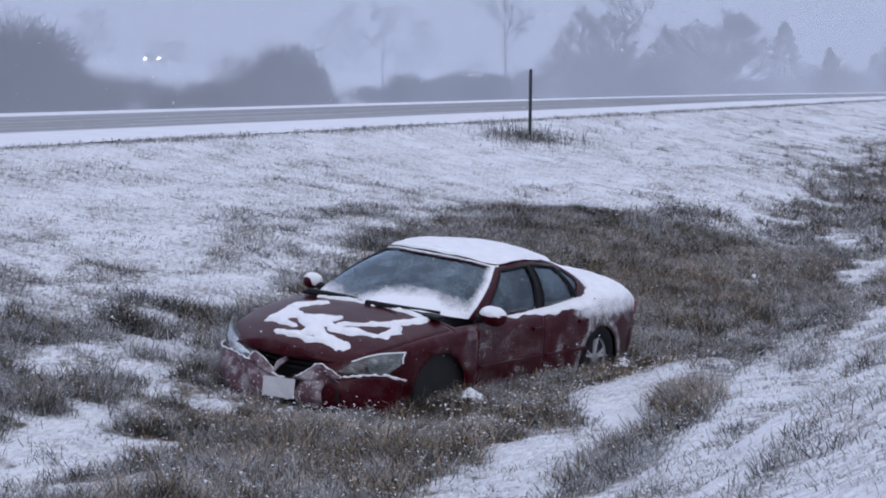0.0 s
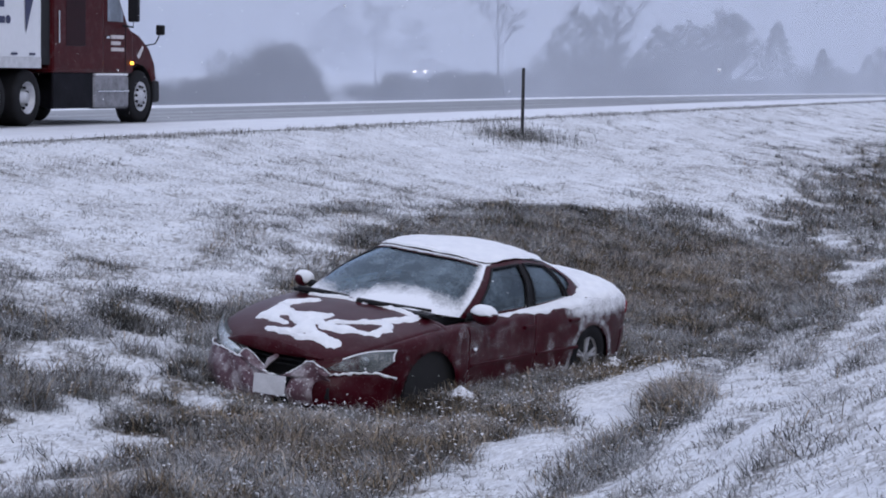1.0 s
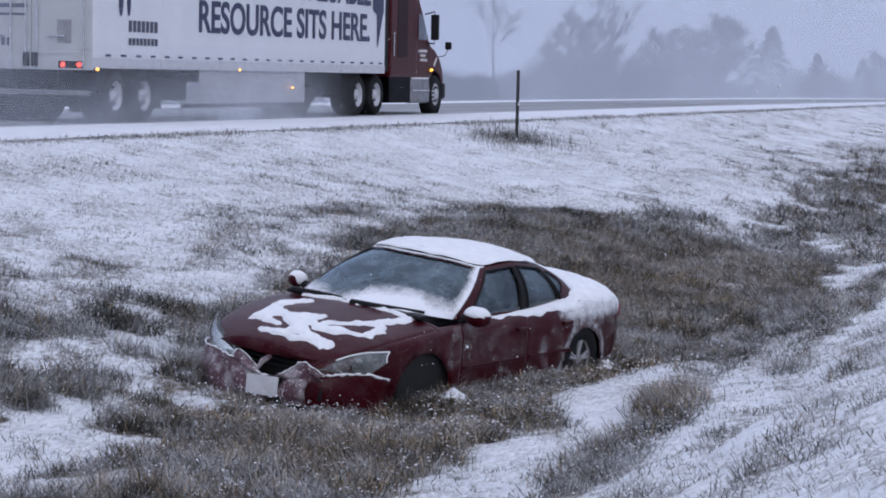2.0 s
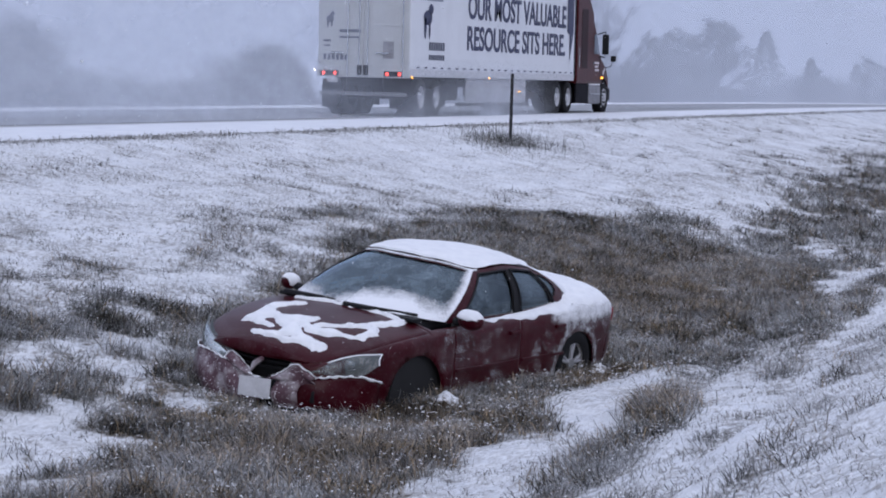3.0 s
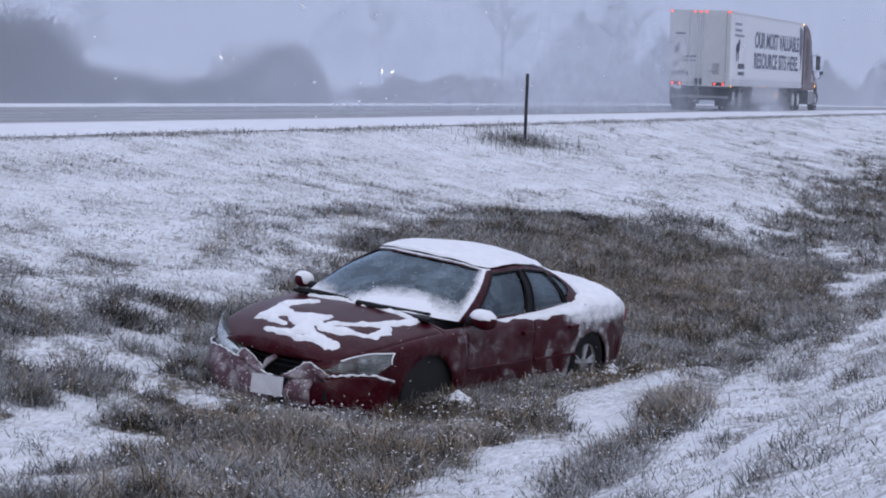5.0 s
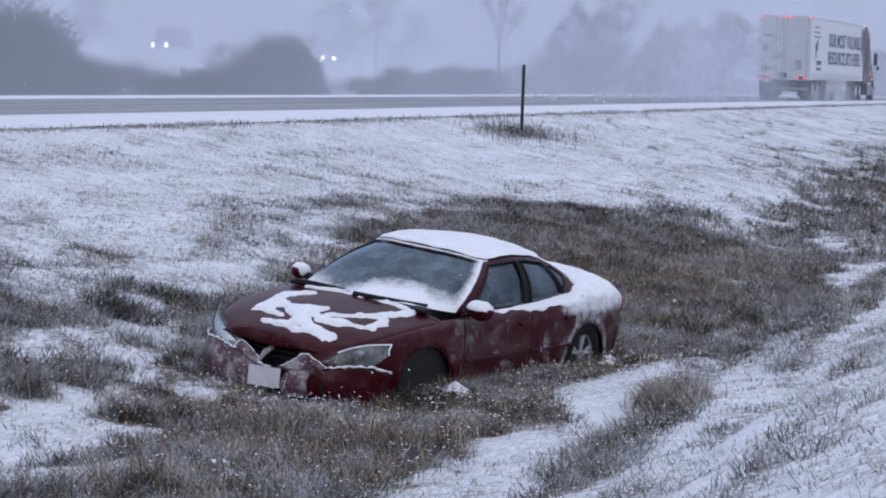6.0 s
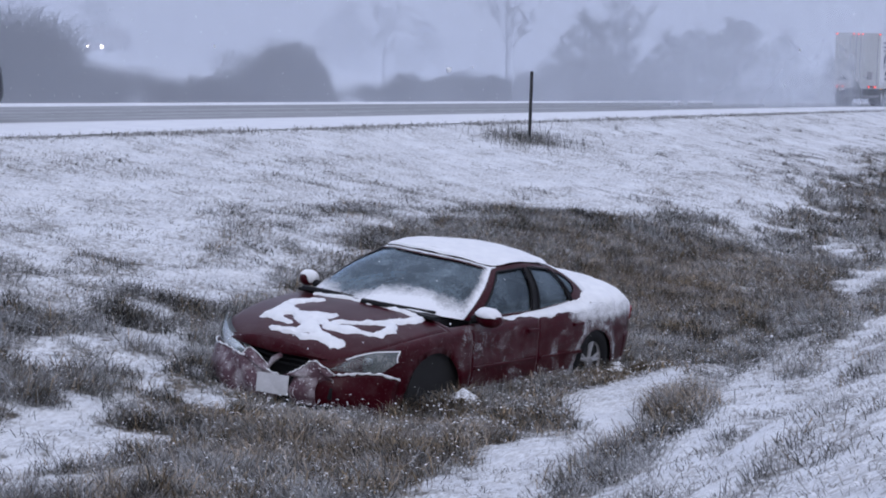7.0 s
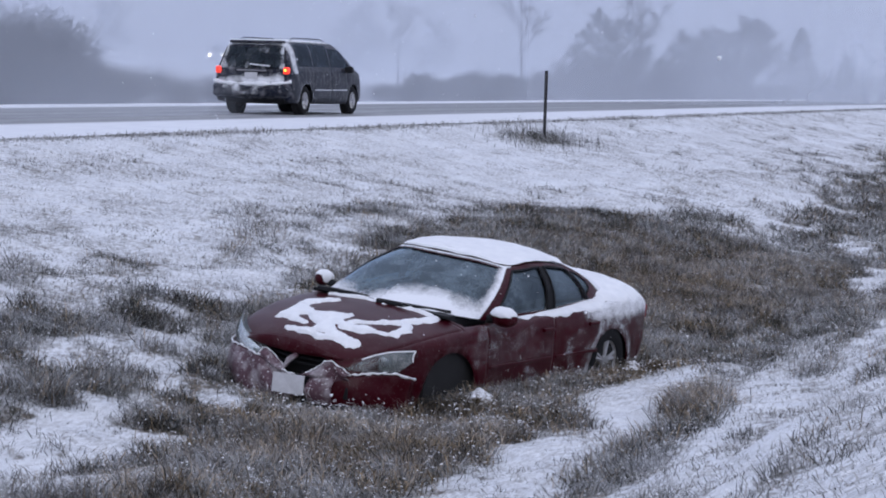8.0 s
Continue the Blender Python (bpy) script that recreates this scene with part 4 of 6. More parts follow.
def outline(points, x0, x1, bevel=0.05, seg=2):
    """A side outline of (y, z) points stretched across from x0 to x1 with rounded edges."""
    bm = bmesh.new()
    a = [bm.verts.new((x0, y, z)) for y, z in points]
    b = [bm.verts.new((x1, y, z)) for y, z in points]
    bm.faces.new(a), bm.faces.new(b[::-1])
    for k in range(len(a)):
        bm.faces.new((a[k - 1], a[k], b[k], b[k - 1]))
    bmesh.ops.recalc_face_normals(bm, faces=bm.faces)
    if bevel:
        bmesh.ops.bevel(bm, geom=bm.edges[:], offset=bevel, segments=seg, affect="EDGES", profile=0.6)
    return bm


def nut_mesh():
    me = bpy.data.meshes.new("wheel_nut")
    bm = lathe([(0.026, -0.03), (0.026, 0.03), (0.001, 0.031)], 6, "x")
    bm.to_mesh(me), bm.free()
    return me


NUT = nut_mesh()


def truck_wheel(parent, x, y, r=0.51, dual=True, turned=1):
    w = put(new("wheel"), parent, pose(x, y, r))
    k = 0.28 if dual else 0.14
    part("tyre", lathe([(0.29, -k), (0.45, -k - 0.01), (r - 0.01, -k + 0.03), (r, -k + 0.06), (r, k - 0.06), (r - 0.01, k - 0.03), (0.45, k + 0.01), (0.29, k)], 32, "x", caps=False), RUBBER, w, smooth=True)
    rim = lathe([(0.30, turned * k), (0.27, turned * (k - 0.015)), (0.255, turned * (k - 0.10 if dual else k - 0.03)), (0.12, turned * (k - 0.14 if dual else k + 0.01)), (0.10, turned * (k - 0.02 if dual else k + 0.05)), (0.001, turned * (k - 0.01 if dual else k + 0.06))], 32, "x", caps=False)
    part("rim", rim, ALLOY, w, "bright alloy rim", smooth=True)
    for n in range(10):
        a = 2 * math.pi * n / 10
        part("wheel_nut", NUT, BLACK, w, m=pose(turned * (k - 0.11 if dual else k - 0.01), 0.19 * math.cos(a), 0.19 * math.sin(a)))
    return w


def semi_truck():
    truck = tagged(new("semi_truck"), "white box trailer with navy slogan behind a red tractor unit", "truck")
    trailer = part("trailer_body", box(-2.59, 0, 0.02, 16.15, 1.12, 4.11, 0.03), WHITE_VAN, truck)
    part("bottom_rail", box(-0.01, 0.012, 0.02, 16.13, 1.04, 1.24, 0.006), plain("pale_rail", (0.52, 0.52, 0.54), 0.4), truck)
    part("top_rail", box(-0.01, 0.012, 0.02, 16.13, 3.98, 4.10, 0.006), plain("pale_top_rail", (0.55, 0.55, 0.57), 0.4), truck)
    for k in range(24):
        part("marker_strip", box(0.012, 0.018, 0.5 + 0.66 * k, 0.72 + 0.66 * k, 1.27, 1.31), NAVY, truck)
    face = Matrix(((0, 0, 1, 0), (1, 0, 0, 0), (0, 1, 0, 0), (0, 0, 0, 1)))
    lettering("OUR MOST VALUABLE", 10.2, 0.68, truck, Matrix.Translation((0.012, 4.85, 2.72)) @ face, NAVY, 0.02)
    lettering("RESOURCE SITS HERE.", 10.2, 0.66, truck, Matrix.Translation((0.012, 4.80, 1.84)) @ face, NAVY, 0.02)
    arrow = bmesh.new()
    vs = [arrow.verts.new((0.014, y, z)) for y, z in ((15.2, 3.9), (15.98, 3.75), (15.98, 2.6), (15.55, 1.65), (15.5, 2.5), (15.2, 2.6))]
    arrow.faces.new(vs)
    part("arrow_sign", arrow, NAVY, truck, "navy arrow pointing to the cab")
    for z, y1 in ((3.55, 2.0), (3.30, 2.1), (3.08, 2.6)):
        part("print_bar", box(0.003, 0.010, 0.7, y1, z, z + 0.10), plain("grey_print", (0.25, 0.26, 0.32)), truck)
    emblem = bmesh.new()
    for cy, cz, ry, rz in ((1.35, 2.62, 0.36, 0.2), (1.6, 2.85, 0.2, 0.14), (1.15, 2.35, 0.1, 0.3), (1.5, 2.32, 0.08, 0.26)):
        emblem.faces.new([emblem.verts.new((0.010, cy + ry * math.cos(a), cz + rz * math.sin(a))) for a in np.linspace(0, 2 * math.pi, 17)[:-1]])
    part("emblem", emblem, NAVY, truck, "dark emblem shape")
    slate = plain("slate_print", (0.07, 0.075, 0.11))
    for z, n, tall in ((1.76, 7, 0.22), (1.50, 8, 0.14)):
        for k in range(n):
            part("print_bar", box(0.003, 0.010, 1.5 + 1.35 * k / n, 1.5 + 1.35 * (k + 0.72) / n, z, z + tall), slate, truck)

    # rear end
    part("door_frame", box(-2.59, 0, -0.03, 0.03, 1.0, 1.2, 0.01), GREY_METAL, truck)
    part("door_header", box(-2.59, 0, -0.03, 0.03, 3.98, 4.11, 0.01), GREY_METAL, truck)
    for a, b in ((-2.56, -1.31), (-1.29, -0.03)):
        d = part("rear_door", box(a, b, -0.02, 0.03, 1.2, 3.98, 0.01), GREY_METAL, truck)
        for q in ((b - 0.42, b - 0.10) if a < -2 else (a + 0.12, b - 0.16)):
            part("lock_rod", tube([(q, -0.05, 1.05), (q, -0.05, 4.0)], 0.02, 6), CHROME, d)
        for z in (1.4, 2.1, 2.9, 3.7):
            part("hinge", box(*((a - 0.02, a + 0.2) if a < -2 else (b - 0.2, b + 0.02)), -0.045, -0.01, z, z + 0.05), GREY_METAL, d)
        part("lock_handle", box((a + b) / 2 - 0.28, (a + b) / 2 + 0.1, -0.075, -0.045, 1.62, 1.66, 0.01), CHROME, d)
    faded = plain("faded_slate_print", (0.13, 0.14, 0.19), 0.6)
    for x0, x1, z0, z1 in ((-1.98, -1.38, 2.17, 2.25), (-1.98, -1.42, 2.02, 2.07), (-2.42, -2.22, 1.92, 1.98), (-2.40, -2.24, 1.80, 1.84), (-2.3, -1.9, 3.1, 3.18)):
        part("print_bar", box(x0, x1, -0.026, -0.02, z0, z1), faded, truck)
    for k in range(6):
        part("print_bar", box(-2.42 + 0.12 * k, -2.34 + 0.12 * k, -0.026, -0.02, 1.45, 1.60), faded, truck)
    sign = bmesh.new()
    for cx, cz, rx, rz in ((-2.25, 2.52, 0.11, 0.10), (-2.18, 2.66, 0.06, 0.06), (-2.31, 2.40, 0.03, 0.10), (-2.20, 2.40, 0.025, 0.09)):
        sign.faces.new([sign.verts.new((cx + rx * math.cos(a), -0.0265, cz + rz * math.sin(a))) for a in np.linspace(0, 2 * math.pi, 15)[:-1]])
    part("emblem", sign, faded, truck, "faded emblem shape")
    for x in (-2.24, -0.45):
        part("lamp_box", box(x - 0.27, x + 0.27, -0.034, -0.01, 1.03, 1.17, 0.01), SLUSH_AND_SHADE, truck)
    for z in (1.30, 2.35, 3.3):
        part("door_band", box(-1.27, -0.05, -0.032, -0.018, z, z + 0.05, 0.005), GREY_METAL, truck)
    for x in (-1.42, -1.36, -1.24, -1.18):
        part("latch_box", box(x - 0.03, x + 0.03, -0.09, -0.03, 1.06, 1.32, 0.01), SLUSH_AND_SHADE, truck)
    part("vent_panel", box(-0.75, -0.45, -0.03, -0.02, 1.5, 1.95), plain("vent_grey", (0.3, 0.3, 0.32)), truck)
    for x in (-2.40, -2.08, -0.62, -0.28):
        part("tail_light", lathe([(0.05, 0.0), (0.04, -0.03), (0.001, -0.04)], 14), LAMP_RED, truck, "lit red tail light", pose(x, -0.03, 1.10))
    for x in (-2.5, -1.55, -1.3, -1.05, -0.1):
        part("marker_light", box(x - 0.05, x + 0.05, -0.05, -0.03, 4.02, 4.07), LAMP_RED, truck, "lit red marker light")
    part("marker_light", box(0.012, 0.03, 16.0, 16.08, 4.0, 4.06), LAMP_AMBER, truck, "lit amber marker light")
    for y, z in ((0.12, 1.0), (6.9, 1.04), (9.95, 0.66)):
        part("marker_light", box(0.0, 0.03, y, y + 0.06, z, z + 0.045), LAMP_AMBER, truck, "lit amber marker light")
    part("number_plate", box(-2.3, -2.0, -0.05, -0.04, 0.86, 1.0), plain("pale_plate", (0.6, 0.6, 0.62)), truck)
    guard = put(new("rear_guard"), truck)
    part("guard_beam", box(-2.5, -0.08, -0.05, 0.06, 0.52, 0.62, 0.01), plain("dirty_beam", (0.16, 0.16, 0.17), 0.6, vary=0.4), guard)
    for x in (-1.8, -0.8):
        part("guard_post", box(x - 0.05, x + 0.05, -0.02, 0.06, 0.6, 1.05), SLUSH_AND_SHADE, guard)
    part("chassis_rail", box(-2.0, -0.6, 0.3, 16.0, 0.78, 1.1, 0.02), SLUSH_AND_SHADE, truck)
    for y in (1.05, 2.32):
        for x, t in ((-0.32, 1), (-2.27, -1)):
            truck_wheel(truck, x, y, turned=t)
        part("axle", tube([(-2.4, y, 0.51), (-0.2, y, 0.51)], 0.07, 8), SLUSH_AND_SHADE, truck)
    for x in (-0.35, -2.25):
        part("mud_flap", box(x - 0.3, x + 0.3, 0.28, 0.3, 0.2, 0.95), SLUSH_AND_SHADE, truck)
        part("mud_flap", box(x - 0.3, x + 0.3, 3.1, 3.12, 0.25, 0.95), SLUSH_AND_SHADE, truck)
    part("side_skirt", box(-0.09, -0.06, 5.0, 10.9, 0.33, 1.04, 0.01), plain("slushy_skirt", (0.42, 0.42, 0.44), 0.6, vary=0.2, scale=2), truck)
    part("skirt_rail", box(-0.12, -0.03, 4.2, 11.2, 0.26, 0.34, 0.01), SLUSH_AND_SHADE, truck)
    # added dark boxes that stand in for the shade under the trailer
    part("shade_block_rear", box(-2.3, -0.25, 3.3, 4.8, 0.42, 1.02, 0.04), SLUSH_AND_SHADE, truck)
    part("shade_block_front", box(-2.2, -0.25, 11.3, 13.8, 0.5, 1.04, 0.04), SLUSH_AND_SHADE, truck)
    for x in (-0.5, -2.1):
        part("landing_leg", box(x - 0.08, x + 0.08, 12.3, 12.48, 0.35, 1.1, 0.01), SLUSH_AND_SHADE, truck)

    # tractor
    part("tractor_frame", box(-1.8, -0.8, 13.6, 21.0, 0.6, 0.9, 0.03), SLUSH_AND_SHADE, truck)
    for y in (14.45, 15.75):
        for x, t in ((-0.34, 1), (-2.25, -1)):
            truck_wheel(truck, x, y, turned=t)
        part("axle", tube([(-2.3, y, 0.51), (-0.2, y, 0.51)], 0.08, 8), SLUSH_AND_SHADE, truck)
    for x, t in ((-0.22, 1), (-2.37, -1)):
        truck_wheel(truck, x, 20.4, dual=False, turned=t)
    part("sleeper", outline([(16.62, 0.95), (16.62, 3.95), (17.3, 4.05), (18.1, 3.85), (18.75, 3.3), (18.75, 0.95)], -2.5, -0.03, 0.09), TRUCK_RED, truck)
    part("sleeper_panel", box(-0.06, -0.022, 17.15, 17.95, 1.45, 3.4, 0.02), plain("dark_maroon_panel", (0.022, 0.006, 0.009), 0.5, Specular_IOR_Level=0.1), truck)
    part("sleeper_handle", box(-0.03, 0.0, 16.85, 16.89, 1.5, 2.1, 0.01), CHROME, truck)
    part("side_extender", box(-0.16, -0.08, 16.25, 16.64, 1.1, 3.9, 0.02), BLACK, truck)
    cab = part("cab", outline([(18.72, 0.95), (18.72, 3.25), (19.0, 3.0), (19.25, 2.72), (19.85, 1.92), (20.1, 1.72), (20.1, 0.95)], -2.42, -0.08, 0.07), TRUCK_RED, truck)
    part("windscreen", outline([(19.33, 2.68), (19.86, 1.97), (19.84, 1.95), (19.31, 2.66)], -2.2, -0.3, 0.0), PANE, cab)
    # pale blue-grey base colour stands in for sky seen through the cab window
    part("side_window", outline([(18.95, 1.95), (18.95, 2.62), (19.25, 2.6), (19.6, 2.1), (19.6, 1.95)], -0.085, -0.068, 0.0), plain("painted_sky_glass", (0.3, 0.34, 0.4), 0.08, 0.3), cab)
    part("door_line", box(-0.082, -0.074, 19.72, 19.74, 1.0, 1.9), BLACK, cab)
    part("door_handle", box(-0.08, -0.04, 18.85, 19.0, 1.62, 1.67, 0.01), CHROME, cab)
    for z, w in ((1.62, 0.55), (1.5, 0.4), (1.38, 0.55)):
        part("print_bar", box(-0.078, -0.07, 19.1, 19.1 + w, z, z + 0.07), plain("pale_print", (0.55, 0.5, 0.5)), cab)
    hood = part("engine_hood", outline([(20.05, 0.95), (20.05, 1.82), (20.5, 1.70), (20.95, 1.45), (21.2, 1.15), (21.28, 0.8), (21.0, 0.75), (20.9, 1.0), (20.4, 1.14), (20.1, 1.05)], -2.36, -0.14, 0.07), TRUCK_RED, truck)
    part("wheel_arch", lathe([(0.60, -0.12), (0.60, 0.14)], 24, "x", caps=False), BLACK, truck, m=pose(-0.24, 20.4, 0.53))
    part("front_bumper", box(-2.45, -0.1, 21.0, 21.35, 0.38, 0.82, 0.08), BLACK, truck)
    part("chevron", outline([(20.35, 1.3), (20.6, 1.5), (20.65, 1.45), (20.45, 1.25)], -0.15, -0.13, 0.0), plain("pale_chevron", (0.6, 0.58, 0.58)), hood)
    part("marker_light", box(-0.07, -0.03, 19.93, 19.99, 1.13, 1.19), LAMP_AMBER, truck, "lit amber side light")
    tank = part("fuel_tank", lathe([(0.30, 0.0), (0.33, 0.03), (0.33, 1.7), (0.30, 1.73)], 24), SLUSH_AND_SHADE, truck, m=pose(-0.42, 17.2, 0.62), smooth=True)
    part("side_fairing", box(-0.13, -0.07, 16.75, 18.33, 0.3, 0.98, 0.02), SLUSH_AND_SHADE, truck)
    part("entry_step", box(-0.25, -0.05, 18.35, 19.85, 0.28, 0.93, 0.09, 3), plain("grey_step", (0.2, 0.2, 0.22), vary=0.5), truck)
    part("step_edge", box(-0.2, -0.03, 18.45, 19.8, 0.60, 0.63), CHROME, truck)
    part("step_snow", box(-0.22, -0.06, 18.45, 19.82, 0.915, 0.955, 0.018), SNOW, truck, "snow on the entry step")
    part("white_pipe", tube([(-0.1, 16.8, 0.33), (-0.1, 18.3, 0.33)], 0.03, 6), plain("white_pipe", (0.6, 0.6, 0.6)), truck)
    mir = part("mirror", box(0.02, 0.24, 19.62, 19.72, 1.95, 2.62, 0.03), BLACK, truck)
    part("mirror_arm", tube([(-0.1, 19.5, 2.62), (0.12, 19.66, 2.7), (0.12, 19.66, 2.6)], 0.02, 6), BLACK, mir)
    part("mirror_arm", tube([(-0.1, 19.6, 1.88), (0.12, 19.66, 1.85), (0.12, 19.66, 2.0)], 0.02, 6), BLACK, mir)
    hm = part("hood_mirror", box(-0.02, 0.16, 20.95, 21.03, 1.72, 1.92, 0.03), BLACK, truck)
    part("mirror_arm", tube([(-0.2, 20.75, 1.5), (0.0, 20.9, 1.55), (0.07, 20.98, 1.75)], 0.014, 6), BLACK, hm)
    return truck


truck = semi_truck()


# ---------------------------------------------------------------- minivan
VAN_PAINT = car_paint("dark_slate_paint", (0.010, 0.013, 0.024), 0.25, 0.14)
VAN_GLASS = pane_material("dark_privacy_glass", (0.02, 0.024, 0.032), 0.10, (0.30, 0.35, 0.43))


def minivan():
    van = tagged(new("minivan"), "dark snow-dusted minivan driving along the highway with tail lights on", "van")
    K = (0.0, 0.12, 0.5, 1.0, 3.0, 3.4, 3.7, 4.05, 4.5, 4.85, 5.02, 5.09)
    ys = np.unique(np.round(np.concatenate([np.arange(0, 5.0901, 0.06), [0.03, 5.06]]), 3))
    w = spline(ys, K, (0.90, 0.95, 0.975, 0.985, 0.985, 0.98, 0.975, 0.965, 0.93, 0.82, 0.66, 0.5))
    top = spline(ys, K, (1.62, 1.69, 1.73, 1.75, 1.73, 1.63, 1.42, 1.13, 1.02, 0.90, 0.78, 0.66))
    bot = spline(ys, K, (0.36, 0.30, 0.27, 0.25, 0.24, 0.24, 0.24, 0.24, 0.26, 0.3, 0.34, 0.4))
    belt = np.minimum(1.06, top - 0.10)
    c = np.array([(w * 0.93, bot), (w * 0.99, bot + 0.12), (w, (bot + belt) / 2), (w * 0.985, belt - 0.08), (w * 0.965, belt), (w * (0.965 - 0.13 * (top - belt)), belt + 0.5 * (top - belt)),
                  (w * (0.955 - 0.26 * (top - belt)), belt + 0.82 * (top - belt)), (w * 0.60, top - 0.012), (0 * w, top)]).transpose(0, 2, 1)
    half = catmull(c, 4)
    rows = np.concatenate([half, half[:-1][::-1] * (-1, 1)])
    P = np.stack([rows[:, :, 0].T - 0.98, np.broadcast_to(ys[:, None], (len(ys), len(rows))), rows[:, :, 1].T], -1).copy()
    P[..., 1] += np.clip(P[..., 2] - 1.0, 0, 1) * 0.42 * np.clip(1 - P[..., 1] / 1.2, 0, 1)     # the tailgate leans forward
    N = grid_normals(P)
    if N[30, P.shape[1] // 2, 2] < 0:
        N = -N
    yc, zc = (P[:-1, :-1, 1] + P[1:, 1:, 1]) / 2, (P[:-1, :-1, 2] + P[1:, 1:, 2]) / 2
    xcn = (P[:-1, :-1, 0] + P[1:, 1:, 0]) / 2 + 0.98
    nj = P.shape[1] - 1
    up = np.minimum(np.arange(nj), nj - 1 - np.arange(nj))[None] + 0 * yc.astype(int)
    arch = np.zeros_like(yc, bool)
    for wy in (0.98, 4.02):
        r = np.hypot(P[..., 1] - wy, P[..., 2] - 0.34)
        near = (np.abs(P[..., 0] + 0.98) > 0.6) & (np.abs(r - 0.385) < 0.04)
        for ax, mid in ((1, wy), (2, 0.34)):
            P[..., ax] = np.where(near, mid + (P[..., ax] - mid) * 0.385 / np.maximum(r, 1e-6), P[..., ax])
        arch |= (np.hypot(yc - wy, zc - 0.34) < 0.38) & (np.abs(xcn) > 0.6)
    side = (up >= 17) & (up <= 24)
    wins = {"quarter_window": side & (yc > 0.42) & (yc < 1.42), "sliding_door_window": side & (yc > 1.5) & (yc < 2.5), "front_door_window": side & (yc > 2.58) & (yc < 3.95 - 1.0 * (zc - 1.0)) & (zc < 1.55), "windscreen": (up > 26) & (yc > 3.42) & (yc < 4.0)}
    allw = np.zeros_like(arch)
    for nm, k in wins.items():
        for sg in ((1, -1) if nm != "windscreen" else (0,)):
            kk = k & (xcn * sg >= 0) if sg else k
            part(nm, grid_mesh(nm, P - N * 0.008, kk, VAN_GLASS, flip=False), VAN_GLASS, van)
        allw |= k
    for nm, a, b in (("rear_body", -1, 1.46), ("sliding_door", 1.46, 2.54), ("front_door", 2.54, 3.62), ("front_body", 3.62, 6)):
        part(nm, grid_mesh(nm, P, ~allw & ~arch & (yc > a) & (yc <= b), VAN_PAINT, dip=0.008, normals=N), VAN_PAINT, van)
    # tailgate closes the rear
    end = P[0]
    bm = bmesh.new()
    bm.faces.new([bm.verts.new(p) for p in end])
    part("tailgate", bm, VAN_PAINT, van)
    part("rear_window", box(-0.74, 0.74, -0.012, 0.012, 0.0, 0.52, 0.01), VAN_GLASS, van, "dark rear window", pose(-0.98, 0.025, 1.08, -22.8, 0, 0))
    part("spoiler", box(-0.66, 0.66, -0.06, 0.18, -0.03, 0.03, 0.02), VAN_PAINT, van, m=pose(-0.98, 0.26, 1.68))
    part("spoiler_snow", box(-0.64, 0.64, -0.05, 0.17, 0.027, 0.05, 0.01), SNOW, van, "snow on the spoiler", m=pose(-0.98, 0.26, 1.68))
    part("rear_wiper", tube([(-0.05, -0.03, 0.06), (0.45, -0.03, 0.02)], 0.014, 6), SNOW, van, "snow-covered rear wiper", pose(-0.98, 0.03, 1.10))
    part("rear_bumper", box(-1.93, -0.03, -0.14, 0.22, 0.40, 0.72, 0.12, 4), VAN_PAINT, van, smooth=True)
    part("number_plate", box(-1.15, -0.83, -0.035, -0.02, 0.82, 0.97, 0.004), PLATE, van)
    part("plate_recess", box(-1.35, -0.61, -0.035, -0.005, 1.0, 1.03, 0.01), PLASTIC_GREY, van)
    for x in (-1.83, -0.13):
        lamp = part("tail_light", box(x - 0.06, x + 0.07, -0.03, 0.12, 0.94, 1.10, 0.04, 3), LAMP_BRAKE, van, "lit orange-red tail light", smooth=True)
        part("bulb", lathe([(0.03, 0.0), (0.03, -0.02), (0.001, -0.03)], 10), LAMP_AMBER if x > -1 else LAMP_BRAKE, lamp, m=pose(x, -0.02, 1.03))
    for x in (-1.60, -0.36):
        part("roof_rail", tube([(x, 0.75, 1.735), (x, 0.9, 1.785), (x, 2.6, 1.785), (x, 2.8, 1.74)], 0.013, 6), BLACK, van)
    for wy in (0.98, 4.02):
        for x, t in ((-0.14, 1), (-1.82, -1)):
            wh = put(new("wheel"), van, pose(x, wy, 0.335))
            part("tyre", lathe([(0.2, -0.1), (0.3, -0.11), (0.335, -0.08), (0.335, 0.08), (0.3, 0.11), (0.2, 0.1)], 32, "x", caps=False), RUBBER, wh, smooth=True)
            part("rim", lathe([(0.205, t * 0.09), (0.19, t * 0.06), (0.1, t * 0.075), (0.001, t * 0.08)], 28, "x", caps=False), ALLOY, wh, smooth=True)
            sp = bmesh.new()
            for k in range(7):
                a = 2 * math.pi * k / 7
                tube([(t * 0.085, 0.05 * math.cos(a), 0.05 * math.sin(a)), (t * 0.085, 0.19 * math.cos(a), 0.19 * math.sin(a))], 0.022, 5, sp)
            part("spokes", sp, ALLOY, wh)
            part("wheel_well", lathe([(0.39, -0.05), (0.39, 0.08)], 24, "x", caps=False), DARK, van, m=pose(x - t * 0.05, wy, 0.36))
    part("underbody", box(-1.7, -0.26, 0.2, 4.8, 0.25, 0.55, 0.03), DARK, van)
    for x in (0.07, -2.03):
        part("mirror", box(x - 0.10, x + 0.10, 3.42, 3.56, 1.0, 1.16, 0.04), BLACK, van)
    for y0, y1 in ((1.5, 2.5), (2.6, 3.55)):
        part("trim_strip", box(-0.005, 0.012, y0, y1, 0.575, 0.595, 0.006), SNOW, van, "snow-lined side strip")
